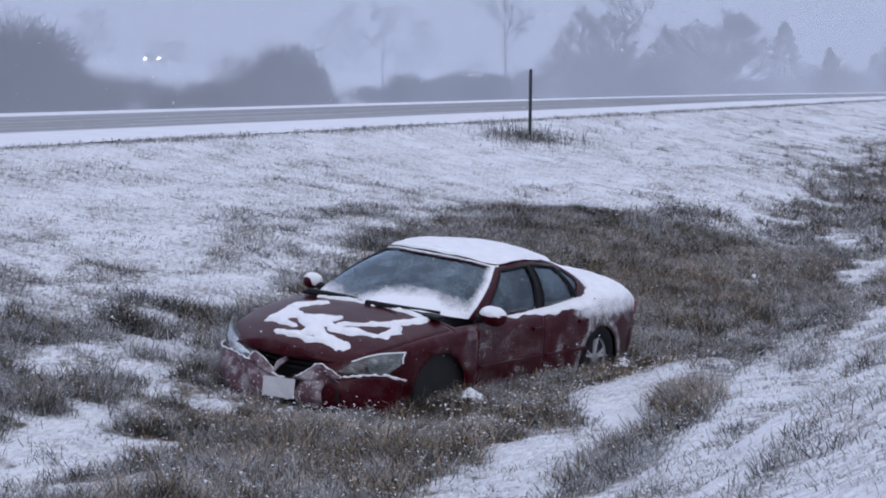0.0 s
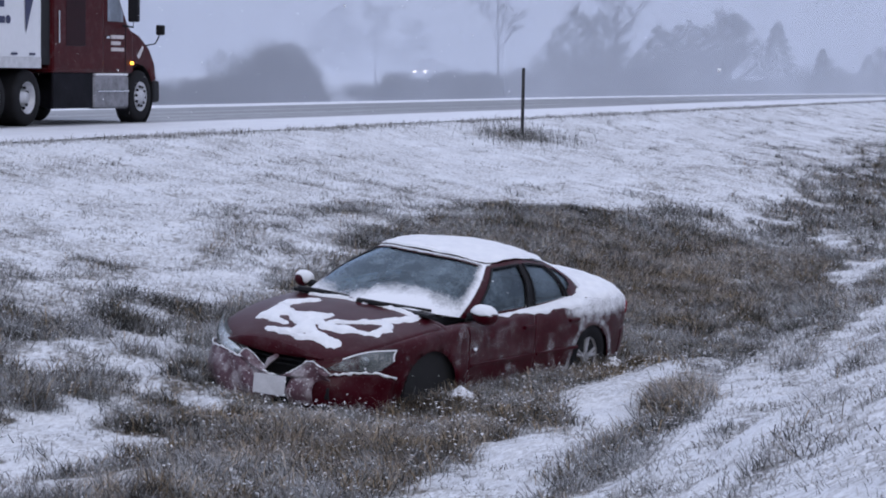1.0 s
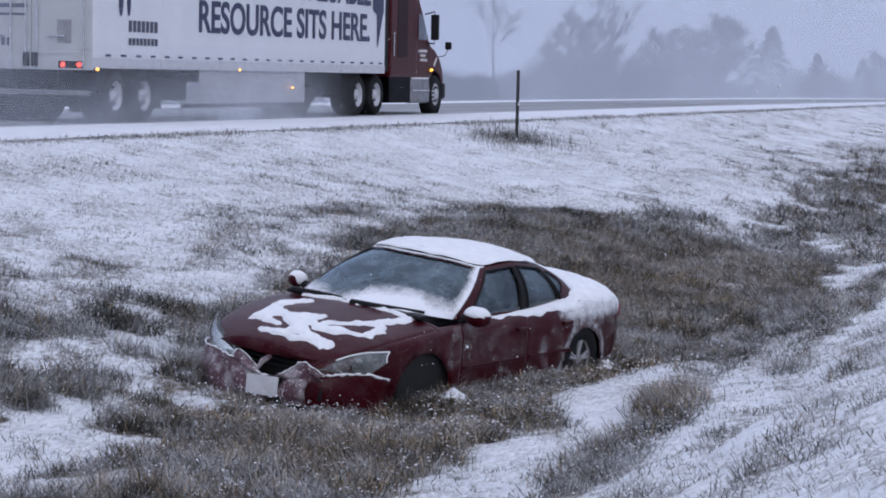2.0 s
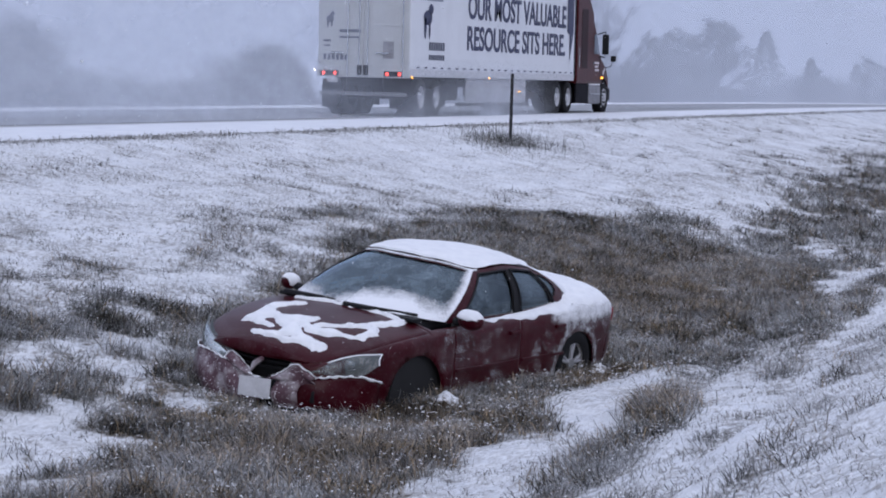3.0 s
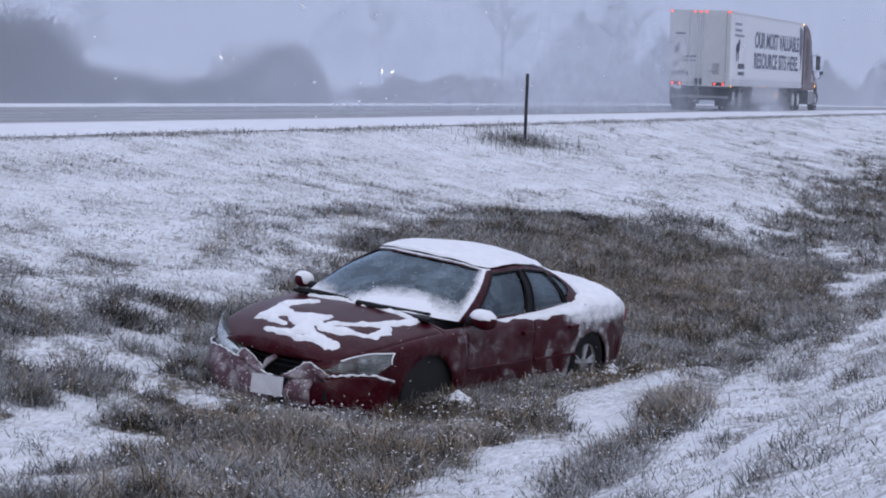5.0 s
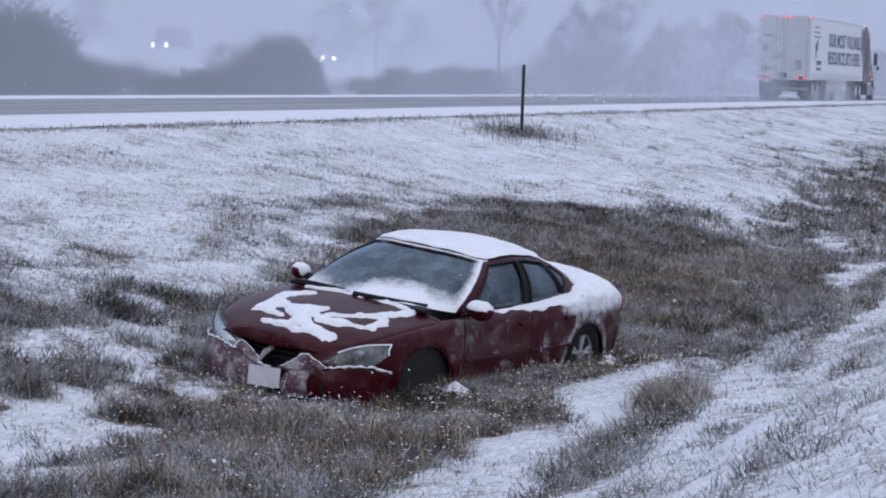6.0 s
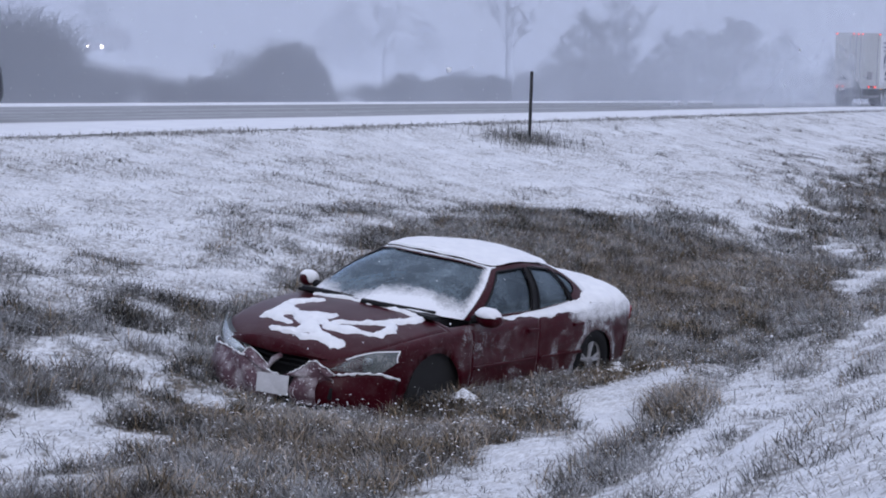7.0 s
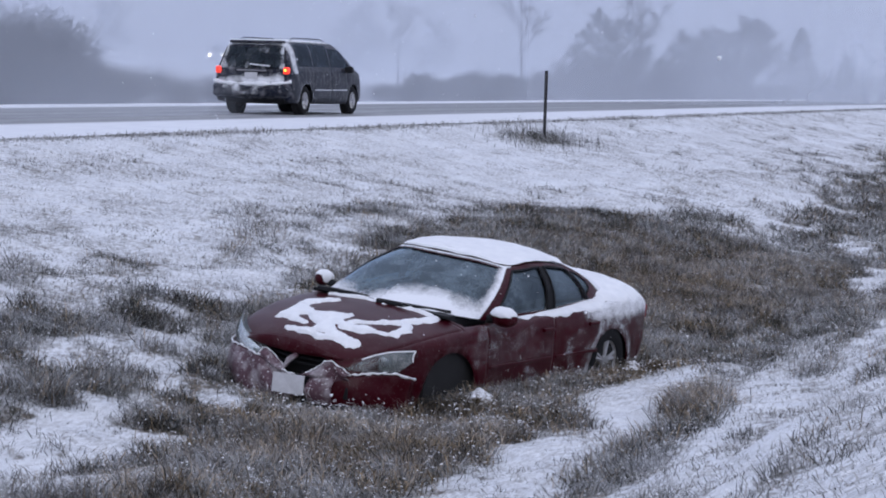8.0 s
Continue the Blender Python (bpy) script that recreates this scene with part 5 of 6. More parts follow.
    # snow on bumper, roof edge and sills
    def film(nm, f, words):
        amt = np.clip(f, 0, 1)
        part(nm, grid_mesh(nm, P + N * 0.006, ((amt[:-1, :-1] + amt[1:, 1:]) > 0.05) & ~arch, FILM, amt), FILM, van, words)
    Z, Yy = P[..., 2], P[..., 1]
    film("snow_film", np.maximum.reduce([np.clip((Z - 1.63) * 12, 0, 1.0), np.clip(1.15 - np.abs(Yy - 0.36) * 4.0, 0, 0.82) * (Z > 0.95), 0.37 + 0.14 * lumps(Yy, Z, 0.16, 2), 0.75 * np.clip(1 - np.abs(np.hypot(Yy - 0.98, Z - 0.34) - 0.42) * 7, 0, 1), 0.3 * np.clip((Z - 0.6) * 3, 0, 1), 0.5 * np.clip(1 - np.abs(Z - 1.06) * 12, 0, 1)]), "film of blown snow")
    ks = np.linspace(0, 1, 40)
    ridge = tube([(-1.94 + 1.93 * k, -0.11 + 0.16 * abs(2 * k - 1) ** 5, 0.72 - 0.02 * math.sin(k * math.pi) + 0.05 * abs(2 * k - 1) ** 6) for k in ks], [0.045 + 0.012 * math.sin(31 * k) + 0.01 * math.sin(13 * k) for k in ks], 8)
    part("bumper_snow", ridge, SNOW, van, "strip of snow on the bumper", smooth=True)
    cx, cz = np.linspace(-1.75, -0.2, 34), np.linspace(0.46, 0.70, 10)
    gx, gz = np.meshgrid(cx, cz, indexing="ij")
    crust = np.clip(0.62 + 0.4 * lumps(gx, gz, 0.16, 3) - np.abs(gx + 0.98) * 0.25, 0, 1)
    part("snow_film", grid_mesh("snow_film", np.stack([gx, -0.146 + 0.004 * lumps(gx, gz, 0.05, 4), gz], -1), None, FILM, crust), FILM, van, "slush caked on the bumper")
    cx, cz = np.linspace(-1.80, -0.16, 34), np.linspace(0.74, 1.66, 22)
    gx, gz = np.meshgrid(cx, cz, indexing="ij")
    gx = -0.98 + (gx + 0.98) * (1 - 0.26 * np.clip(gz - 1.05, 0, 1))
    rime = np.clip(0.38 + 0.24 * lumps(gx, gz, 0.2, 5) + 0.5 * step((0.98 - gz) / 0.2) + 0.25 * step((np.abs(gx + 0.98) - 0.62) / 0.1) * (gz > 1.05) + 0.4 * step((gz - 1.58) / 0.06), 0, 1)
    part("snow_film", grid_mesh("snow_film", np.stack([gx, -0.022 + np.clip(gz - 1.0, 0, 1) * 0.42, gz], -1), None, FILM, rime), FILM, van, "blown snow stuck to the tailgate")
    return van


van = minivan()


# ---------------------------------------------------------------- oncoming traffic on the far carriageway
# lamp: lens radius, enlarged so that the disc carries the headlight's glare
def oncoming(words, body, long, high, lamp=0.22, light=HEADLAMP):
    t = tagged(new("delivery_truck"), words, "truck", "oncoming vehicles with headlights on")
    part("cargo_box", box(-1.2, 1.2, 1.6, long, 0.7, high, 0.06), body, t)
    part("cab", outline([(0.0, 0.5), (0.0, 1.2), (0.6, 1.4), (1.1, 2.1), (1.6, 2.2), (1.6, 0.5)], -1.05, 1.05, 0.06), body, t)
    part("windscreen", outline([(0.62, 1.42), (1.08, 2.05), (1.06, 2.07), (0.60, 1.44)], -0.9, 0.9, 0.0), VAN_GLASS, t)
    for x in (-0.85, 0.85):
        part("headlight", lathe([(lamp, 0.0), (lamp * 0.85, -0.05), (0.001, -0.07)], 14), light, t, "bright white headlight", pose(x, -0.02, 0.88))
        for y in (0.9, long - 1.2):
            part("wheel", lathe([(0.15, -0.12), (0.42, -0.12), (0.42, 0.12), (0.15, 0.12)], 20, "x"), RUBBER, t, m=pose(x * 1.15, y, 0.42))
    return t


BROWN = car_paint("rust_brown_paint", (0.12, 0.06, 0.05), 0.3)
far_first = oncoming("brownish truck with bright headlights far off in blowing snow", BROWN, 6.5, 2.9)
far_second = oncoming("rusty brown truck with headlights lit, half hidden by shrubs", BROWN, 6.5, 2.9)
far_third = oncoming("grey van with headlights lit, seen faintly through snow", plain("grey_van", (0.3, 0.3, 0.32)), 4.0, 2.0, 0.24, glow("strong_headlamp", (1.0, 0.97, 0.9), 14.0))
for f in (far_first, far_second, far_third):
    f["group"] = "oncoming vehicles with headlights on"


# ---------------------------------------------------------------- roadside post
def delineator():
    z0 = float(land(-14.95, 49.6))
    p = tagged(new("marker_post"), "dark thin steel roadside marker post beside dead weeds", "post")
    p.matrix_basis = pose(-14.95, 49.6, z0 - 0.25, 0, 0.4, 16)
    prof = [(-0.034, -0.012), (-0.02, 0.016), (0.02, 0.016), (0.034, -0.012), (0.024, -0.014), (0.013, 0.005), (-0.013, 0.005), (-0.024, -0.014)]
    bm = bmesh.new()
    lo, hi = [bm.verts.new((x, y, 0)) for x, y in prof], [bm.verts.new((x, y, 1.72)) for x, y in prof]
    for k in range(len(prof)):
        bm.faces.new((lo[k - 1], lo[k], hi[k], hi[k - 1]))
    bm.faces.new(hi)
    part("channel", bm, plain("dark_steel", (0.035, 0.035, 0.04), 0.6, 0.3), p)
    for k in range(9):
        part("bolt", lathe([(0.009, 0.0), (0.009, 0.006), (0.001, 0.007)], 8), plain("bolt_grey", (0.2, 0.2, 0.2)) if k == 0 else bpy.data.materials["bolt_grey"], p, m=pose(0, -0.002, 0.9 + 0.09 * k) @ pose(0, 0, 0, 0, 0, 180))
    return p


delineator()


# ---------------------------------------------------------------- grass
def blades(name, xy, height, lean, width, material, words, seed):
    """Bent grass blades, three triangles each, joined into one sheet of stuff."""
    g = np.random.default_rng(seed)
    n = len(xy)
    base = np.concatenate([xy, (land(xy[:, 0], xy[:, 1]) - 0.02)[:, None]], 1)
    ang = g.uniform(0, 2 * math.pi, n)
    d = np.stack([np.cos(ang), np.sin(ang), 0 * ang], 1)
    side = np.stack([-np.sin(ang), np.cos(ang), 0 * ang], 1)
    turn = g.uniform(-1.2, 1.2, n)[:, None]
    side = side * np.cos(turn) + d * np.sin(turn)
    up = np.array([0, 0, 1.0])
    L, h, w = lean[:, None], height[:, None], (width * g.uniform(0.6, 1.3, n))[:, None] / 2
    wind = np.array([-0.25, 0.35, 0])
    mid = base + up * h * 0.55 + (d * L * 0.35 + wind * 0.25 * L) * h
    tip = base + up * h * (1 - 0.35 * L) + (d * L + wind * 0.6 * L) * h
    V = np.stack([base - side * w, base + side * w, mid - side * w * 0.8, mid + side * w * 0.8, tip], 1).reshape(-1, 3)
    k = (np.arange(n) * 5)[:, None, None]
    F = (np.array([[0, 1, 3], [0, 3, 2], [2, 3, 4]])[None] + k).reshape(-1, 3)
    me = bpy.data.meshes.new(name)
    me.vertices.add(len(V)), me.vertices.foreach_set("co", V.ravel())
    me.loops.add(F.size), me.loops.foreach_set("vertex_index", F.ravel())
    me.polygons.add(len(F)), me.polygons.foreach_set("loop_start", np.arange(0, F.size, 3)), me.polygons.foreach_set("loop_total", np.full(len(F), 3))
    me.update(calc_edges=True)
    me.materials.append(material)
    at = me.attributes.new("tip", "FLOAT", "POINT")
    at.data.foreach_set("value", np.tile(np.array([0, 0, 0.5, 0.5, 1.0], np.float32), n))
    return tagged(new(name, me), words, "grass", kind="stuff")


def tufts(n, y0, y1, seed, sharp=1.6, per=12, spread=0.09, floor=0.0, hue=None):
    """Tuft places in the ditch between y0 and y1, thicker where the cover is."""
    g = np.random.default_rng(seed)
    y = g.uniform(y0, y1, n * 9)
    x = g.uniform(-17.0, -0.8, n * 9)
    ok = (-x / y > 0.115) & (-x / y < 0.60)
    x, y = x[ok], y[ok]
    c = cover(x, y)
    ok = g.uniform(0, 1, len(x)) < np.clip((c - floor) / (1 - floor), 0.01 * (floor == 0), 1) ** sharp
    if hue:
        ok &= g.uniform(0, 1, len(x)) < hue(x, y)
    x, y, c = x[ok][:n], y[ok][:n], c[ok][:n]
    x, y, c = np.repeat(x, per), np.repeat(y, per), np.repeat(c, per)
    x, y = x + g.normal(0, spread, len(x)), y + g.normal(0, spread, len(x))
    inv = SEDAN_POSE.inverted()
    q = np.stack([x, y, land(x, y) + 0.1, np.ones_like(x)]) .T @ np.array(inv).T
    ok = ~((np.abs(q[:, 0]) < 2.45) & (np.abs(q[:, 1]) < 0.93) & ~((q[:, 0] > 2.1) & (np.abs(q[:, 1]) > 0.5)))
    return np.stack([x, y], 1)[ok], c[ok], g


for name, n, y0, y1, seed, per, mat, hs, wd, sharp, hue, words in (
    ("tall_grass", 15000, 11.0, 38, 1, 12, BLADE_TAN, 0.34, 0.007, 1.3, brown, "tall dead tan grass dusted with snow"),
    ("dark_grass", 17000, 10.0, 38, 2, 11, BLADE_DARK, 0.28, 0.007, 1.3, lambda x, y: 1.15 - brown(x, y), "dark withered grass in the ditch"),
    ("frosted_grass", 17000, 8.0, 38, 3, 8, BLADE_FROST, 0.20, 0.007, 0.9, lambda x, y: 1.05 - 0.75 * brown(x, y), "pale frosted grass under snow"),
    ("far_dead_grass", 6500, 36, 90, 4, 10, BLADE_DARK, 0.34, 0.013, 1.4, None, "dark dead grass along the slope"),
    ("far_tan_grass", 3500, 36, 80, 6, 10, BLADE_TAN, 0.36, 0.013, 1.4, brown, "dull tan dead grass far along the ditch"),
    ("far_frosted_grass", 15000, 35, 95, 5, 9, BLADE_FROST, 0.13, 0.012, 0.8, None, "pale frosted grass along the slope"),
):
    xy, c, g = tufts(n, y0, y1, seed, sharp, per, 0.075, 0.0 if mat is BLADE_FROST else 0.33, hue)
    hgt = hs * (0.22 + 0.62 * c) * g.uniform(0.4, 1.2, len(c)) * (1 - 0.45 * bell(xy[:, 0], xy[:, 1], -5.6, 20.0, 0.7, 2.4)) * (1 - 0.55 * bell(xy[:, 0], xy[:, 1], -7.3, 17.7, 1.1, 0.8))
    blades(name, xy, hgt * 1.1, g.uniform(0.3, 2.0, len(c)), np.full(len(c), wd), mat, words, seed + 50)


def verge_fringe():
    """The ragged line of stubble along the edge of the shoulder, and the weeds round the post."""
    g = np.random.default_rng(11)
    n = 15000
    y = g.uniform(20, 150, n)
    x = -16.35 + g.normal(0, 0.16, n)
    ok = np.sin(y * 1.9) + np.sin(y * 0.73 + 1) + g.normal(0, 0.8, n) > -0.6
    xy = np.stack([x, y], 1)[ok]
    blades("verge_grass", xy, g.uniform(0.05, 0.17, len(xy)), g.uniform(0.2, 1.2, len(xy)), np.full(len(xy), 0.014), BLADE_FROST, "ragged frosted grass along the edge of the shoulder", 12)
    n = 800
    xy = np.stack([-14.9 + g.normal(0, 0.5, n), 49.6 + g.normal(0, 1.5, n)], 1)
    blades("post_weeds", xy, g.uniform(0.06, 0.30, n) * np.where(g.uniform(0, 1, n) > 0.985, 2.2, 1), g.uniform(0.1, 0.7, n), np.full(n, 0.012), BLADE_DARK, "dark weeds round the foot of the marker post", 13)


verge_fringe()


def flecks(n, y0, y1, size, seed):
    """Little pads of snow caught in the grass tops."""
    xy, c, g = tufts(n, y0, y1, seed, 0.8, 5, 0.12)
    hgt = size * g.uniform(0.5, 1.4, len(c))
    lift = 0.16 * c * g.uniform(0.1, 1.0, len(c))
    p = np.concatenate([xy, (land(xy[:, 0], xy[:, 1]) + lift)[:, None]], 1)
    ang = g.uniform(0, 2 * math.pi, len(c))
    a = np.stack([np.cos(ang), np.sin(ang), g.uniform(-0.4, 0.4, len(c))], 1) * hgt[:, None]
    b = np.stack([-np.sin(ang), np.cos(ang), g.uniform(-0.4, 0.4, len(c))], 1) * hgt[:, None] * 0.5
    t = np.array([0, 0, 1.0]) * hgt[:, None] * 0.45
    V = np.stack([p - a, p - b, p + a, p + b, p + t], 1).reshape(-1, 3)
    k = (np.arange(len(c)) * 5)[:, None, None]
    F = (np.array([[0, 1, 4], [1, 2, 4], [2, 3, 4], [3, 0, 4]])[None] + k).reshape(-1, 3)
    me = bpy.data.meshes.new("snow_flecks")
    me.vertices.add(len(V)), me.vertices.foreach_set("co", V.ravel())
    me.loops.add(F.size), me.loops.foreach_set("vertex_index", F.ravel())
    me.polygons.add(len(F)), me.polygons.foreach_set("loop_start", np.arange(0, F.size, 3)), me.polygons.foreach_set("loop_total", np.full(len(F), 3))
    me.update(calc_edges=True)
    me.materials.append(SNOW)
    return tagged(new("snow_flecks", me), "small pads of snow caught in the dead grass", "snow", kind="stuff")


flecks(7000, 9, 36, 0.012, 81)
flecks(3000, 34, 62, 0.014, 82)


# ---------------------------------------------------------------- snow clods by the wheels
def clod_material():
    m = Mat("snowy_sod", 0.85)
    n = m.math("ADD", m.math("MULTIPLY", m.noise(9, 5), 0.6), m.math("MULTIPLY", m.noise(40, 4), 0.4))
    up = m.n.new("ShaderNodeSeparateXYZ")
    m.l.new(m.tc.outputs["Object"], up.inputs[0])
    k = m.ramp(m.math("ADD", n, m.math("MULTIPLY", up.outputs["Z"], 1.8)), 0.60, 0.70)
    m.color(m.mix(k, m.ramp(m.noise(60, 3), 0.35, 0.65, (0.02, 0.016, 0.012), (0.16, 0.12, 0.075)), (0.82, 0.83, 0.86)))
    m.bump(n, 0.8, 0.03)
    return m.m


SOD = clod_material()


def clod(x, y, r, seed, words, tall=0.5):
    g = np.random.default_rng(seed)
    bm = bmesh.new()
    bmesh.ops.create_icosphere(bm, subdivisions=4, radius=r)
    for v in bm.verts:
        k = 1 + 0.40 * noise.noise(v.co * 1.5 / r + Vector((seed, 0, 0))) + 0.22 * noise.noise(v.co * 4.2 / r + Vector((0, seed, 0)))
        v.co = Vector((v.co.x * k, v.co.y * k * 1.25, max(v.co.z * tall * k, -0.1)))
    ob = part("snow_clod", bm, SOD, None, smooth=True)
    ob.matrix_basis = pose(x, y, float(land(x, y)) + 0.02, 0, 0, g.uniform(0, 360))
    return tagged(ob, words, "snow clod", "snow clods round the stuck sedan")


# ---------------------------------------------------------------- shrubs and trees beyond the highway
def twigs(points, dirs, length, width, seed):
    """Thin tapering twigs as a raw list of triangles."""
    g = np.random.default_rng(seed)
    n = len(points)
    d = dirs / np.linalg.norm(dirs, axis=1, keepdims=True)
    a = np.cross(d, g.normal(size=(n, 3)))
    a /= np.linalg.norm(a, axis=1, keepdims=True)
    L = (length * g.uniform(0.5, 1.3, n))[:, None]
    bend = g.normal(0, 0.15, (n, 3)) * L
    V = np.stack([points - a * width / 2, points + a * width / 2, points + d * L * 0.5 + bend + a * width * 0.35, points + d * L * 0.5 + bend - a * width * 0.35, points + d * L], 1).reshape(-1, 3)
    k = (np.arange(n) * 5)[:, None]
    quads = np.array([[0, 1, 2, 3]]) + k
    tris = np.array([[3, 2, 4]]) + k
    return V, quads, tris


def crown_mesh(name, points, dirs, length, width, material, seed):
    V, q, t = twigs(points, dirs, length, width, seed)
    me = mesh(name, V, [tuple(f) for f in q] + [tuple(f) for f in t], material)
    at = me.attributes.new("tip", "FLOAT", "POINT")
    at.data.foreach_set("value", np.tile(np.array([0, 0, 0.5, 0.5, 1.0], np.float32), len(points)))
    return me


def stems(g, n, spread, height, r, bm):
    for k in range(n):
        a = g.uniform(0, 2 * math.pi)
        b = Vector((math.cos(a), math.sin(a), 0)) * spread * g.uniform(0.3, 1)
        tube([b * 0.15, b * 0.5 + Vector((0, 0, height * 0.4)), b + Vector((0, 0, height * g.uniform(0.7, 1)))], [r, r * 0.7, r * 0.25], 5, bm)
    return bm


def shrub(seed, rx, h, n):
    g = np.random.default_rng(seed)
    t = tagged(new("shrub"), "bare grey frosted shrub in blowing snow beyond the highway", "shrub", "shrubs beyond the highway")
    part("trunk", stems(g, 7, rx * 0.7, h * 0.8, 0.05, bmesh.new()), BARK, t)
    lobes = [(g.uniform(-0.6, 0.6) * rx, g.uniform(-0.6, 0.6) * rx, h * g.uniform(0.3, 0.7), rx * g.uniform(0.35, 0.6)) for _ in range(9)]
    pts = []
    while len(pts) < n:
        cx, cy, cz, r = lobes[g.integers(len(lobes))]
        p = g.normal(size=3)
        p = p / np.linalg.norm(p) * g.uniform(0.2, 1) ** 0.5 * r
        p = p * (1, 1, 0.9) + (cx, cy, cz)
        if p[2] > 0:
            pts.append(p)
    pts = np.array(pts)
    dirs = np.stack([pts[:, 0] * 0.5, pts[:, 1] * 0.5, np.full(n, h * 0.6)], 1) + g.normal(0, h * 0.35, (n, 3))
    part("crown", crown_mesh("crown", pts, dirs, h * 0.12, 0.017, TWIG, seed), TWIG, t)
    return t


def limbs(g, h, spread, levels, r0, fork=0.28, n_main=9, start=0.3):
    """A branching frame: tubes for limbs and a list of twig roots with their directions."""
    bm = bmesh.new()
    pts, dirs = [], []

    def grow(p, d, length, r, level):
        kink = Vector(tuple(g.normal(0, 0.10 * length, 3)))
        mid, end = p + d * length * 0.5 + kink, p + d * length + kink
        tube([p, mid, end], [r, r * 0.75, r * 0.45], 5, bm)
        kids = 5 if level < levels else 0
        for k in range(kids):
            f = g.uniform(0.35, 1.0)
            q = p.lerp(mid, f * 2) if f < 0.5 else mid.lerp(end, f * 2 - 1)
            nd = (d + Vector(tuple(g.normal(0, 0.55, 3))) + Vector((0, 0, fork))).normalized()
            grow(q, nd, length * g.uniform(0.4, 0.62), r * 0.45, level + 1)
        if level >= 1:
            for k in range(7):
                f = g.uniform(0.1, 1)
                pts.append(np.array(p.lerp(end, f)))
                dirs.append(np.array(d * 0.8 + Vector(tuple(g.normal(0, 0.6, 3))) + Vector((0, 0, 0.25))))

    top = Vector((g.normal(0, 0.03 * h), g.normal(0, 0.03 * h), h * 0.92))
    tube([(0, 0, -0.3), top * 0.45, top], [r0, r0 * 0.7, r0 * 0.18], 8, bm)
    for k in range(n_main):
        f = start + (0.95 - start) * (k + g.uniform(0, 1)) / n_main
        a = g.uniform(0, 2 * math.pi)
        d = Vector((math.cos(a) * spread, math.sin(a) * spread, g.uniform(0.5, 1.1))).normalized()
        grow(top * f, d, h * (0.16 + 0.26 * (1 - f)) * g.uniform(0.75, 1.2), r0 * 0.35, 1)
    return bm, np.array(pts), np.array(dirs)


def bare_tree(seed, h):
    t = tagged(new("bare_tree"), "tall thin leafless tree faint in the snow haze", "tree", "bare trees beyond the highway")
    bm, pts, dirs = limbs(np.random.default_rng(seed), h, 0.7, 3, 0.11, 0.2, 11, 0.42)
    part("trunk", bm, BARK, t)
    part("crown", crown_mesh("crown", pts, dirs, 0.45, 0.016, TWIG, seed), TWIG, t)
    return t


def conifer(seed, h, n):
    g = np.random.default_rng(seed)
    t = tagged(new("conifer"), "dark pointed conifer dusted with snow beyond the highway", "tree", "conifers beyond the highway")
    part("trunk", tube([(0, 0, -0.3), (0, 0, h)], [0.13, 0.02], 8), BARK, t)
    z = h * g.uniform(0.06, 1, n)
    r = (1 - z / h) ** 0.8 * h * 0.34 * g.uniform(0.15, 1, n) ** 0.5 * (1 + 0.3 * np.sin(z * 7))
    a = g.uniform(0, 2 * math.pi, n)
    pts = np.stack([r * np.cos(a), r * np.sin(a), z], 1)
    dirs = np.stack([np.cos(a), np.sin(a), -0.15 + g.normal(0, 0.3, n)], 1)
    part("crown", crown_mesh("crown", pts, dirs, 0.4, 0.06, NEEDLE, seed), NEEDLE, t)
    return t


def broad_tree(seed, h):
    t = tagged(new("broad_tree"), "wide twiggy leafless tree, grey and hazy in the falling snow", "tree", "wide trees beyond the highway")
    bm, pts, dirs = limbs(np.random.default_rng(seed), h, 1.0, 3, 0.15, 0.12, 22, 0.08)
    part("trunk", bm, BARK, t)
    part("crown", crown_mesh("crown", pts, dirs, h * 0.085, 0.030, TWIG, seed), TWIG, t)
    return t


def plant(kind, spots):
    """Puts copies of a plant at (x, y, scale) spots, the first one itself."""
    g = np.random.default_rng(len(spots))
    for k, (x, y, s) in enumerate(spots):
        m = pose(x, y, float(land(x, y)) - 0.05, 0, 0, g.uniform(0, 360))
        if k == 0:
            kind.matrix_basis = m @ Matrix.Scale(s, 4)
        else:
            ob = copy_thing(kind, m)
            ob.scale = (s, s, s * g.uniform(0.9, 1.1))


g5 = np.random.default_rng(21)
row = []
for y in np.arange(58, 330, 1.1):
    row.append((-36.5 - g5.uniform(0, 14), y + g5.uniform(-1, 1), g5.uniform(0.62, 1.15) * (0.62 if 103 < y < 124 else 0.77 if y < 125 else 0.82)))
for k in range(3):
    plant(shrub(31 + k, 1.9, 2.6, 3600), row[k::3])


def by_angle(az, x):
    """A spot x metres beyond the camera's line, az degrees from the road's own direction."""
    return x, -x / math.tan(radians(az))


tall_shrubs = [(-40, 73, 1.25), (-38.5, 70, 1.15), (-38.0, 67.5, 1.3), (-42, 75, 0.95), (-37.5, 65, 1.2), (-40.5, 69, 1.35)]
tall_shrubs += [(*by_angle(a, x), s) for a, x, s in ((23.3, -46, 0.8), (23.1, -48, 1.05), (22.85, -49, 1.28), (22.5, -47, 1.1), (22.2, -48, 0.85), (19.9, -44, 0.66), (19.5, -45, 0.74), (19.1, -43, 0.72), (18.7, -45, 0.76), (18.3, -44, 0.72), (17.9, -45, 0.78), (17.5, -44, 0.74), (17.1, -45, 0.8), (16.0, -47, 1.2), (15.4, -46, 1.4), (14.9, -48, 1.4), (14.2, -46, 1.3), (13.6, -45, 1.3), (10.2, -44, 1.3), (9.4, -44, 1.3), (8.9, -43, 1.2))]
plant(shrub(41, 2.1, 2.9, 5200), tall_shrubs[0::2])
plant(shrub(42, 1.9, 3.0, 5200), tall_shrubs[1::2])
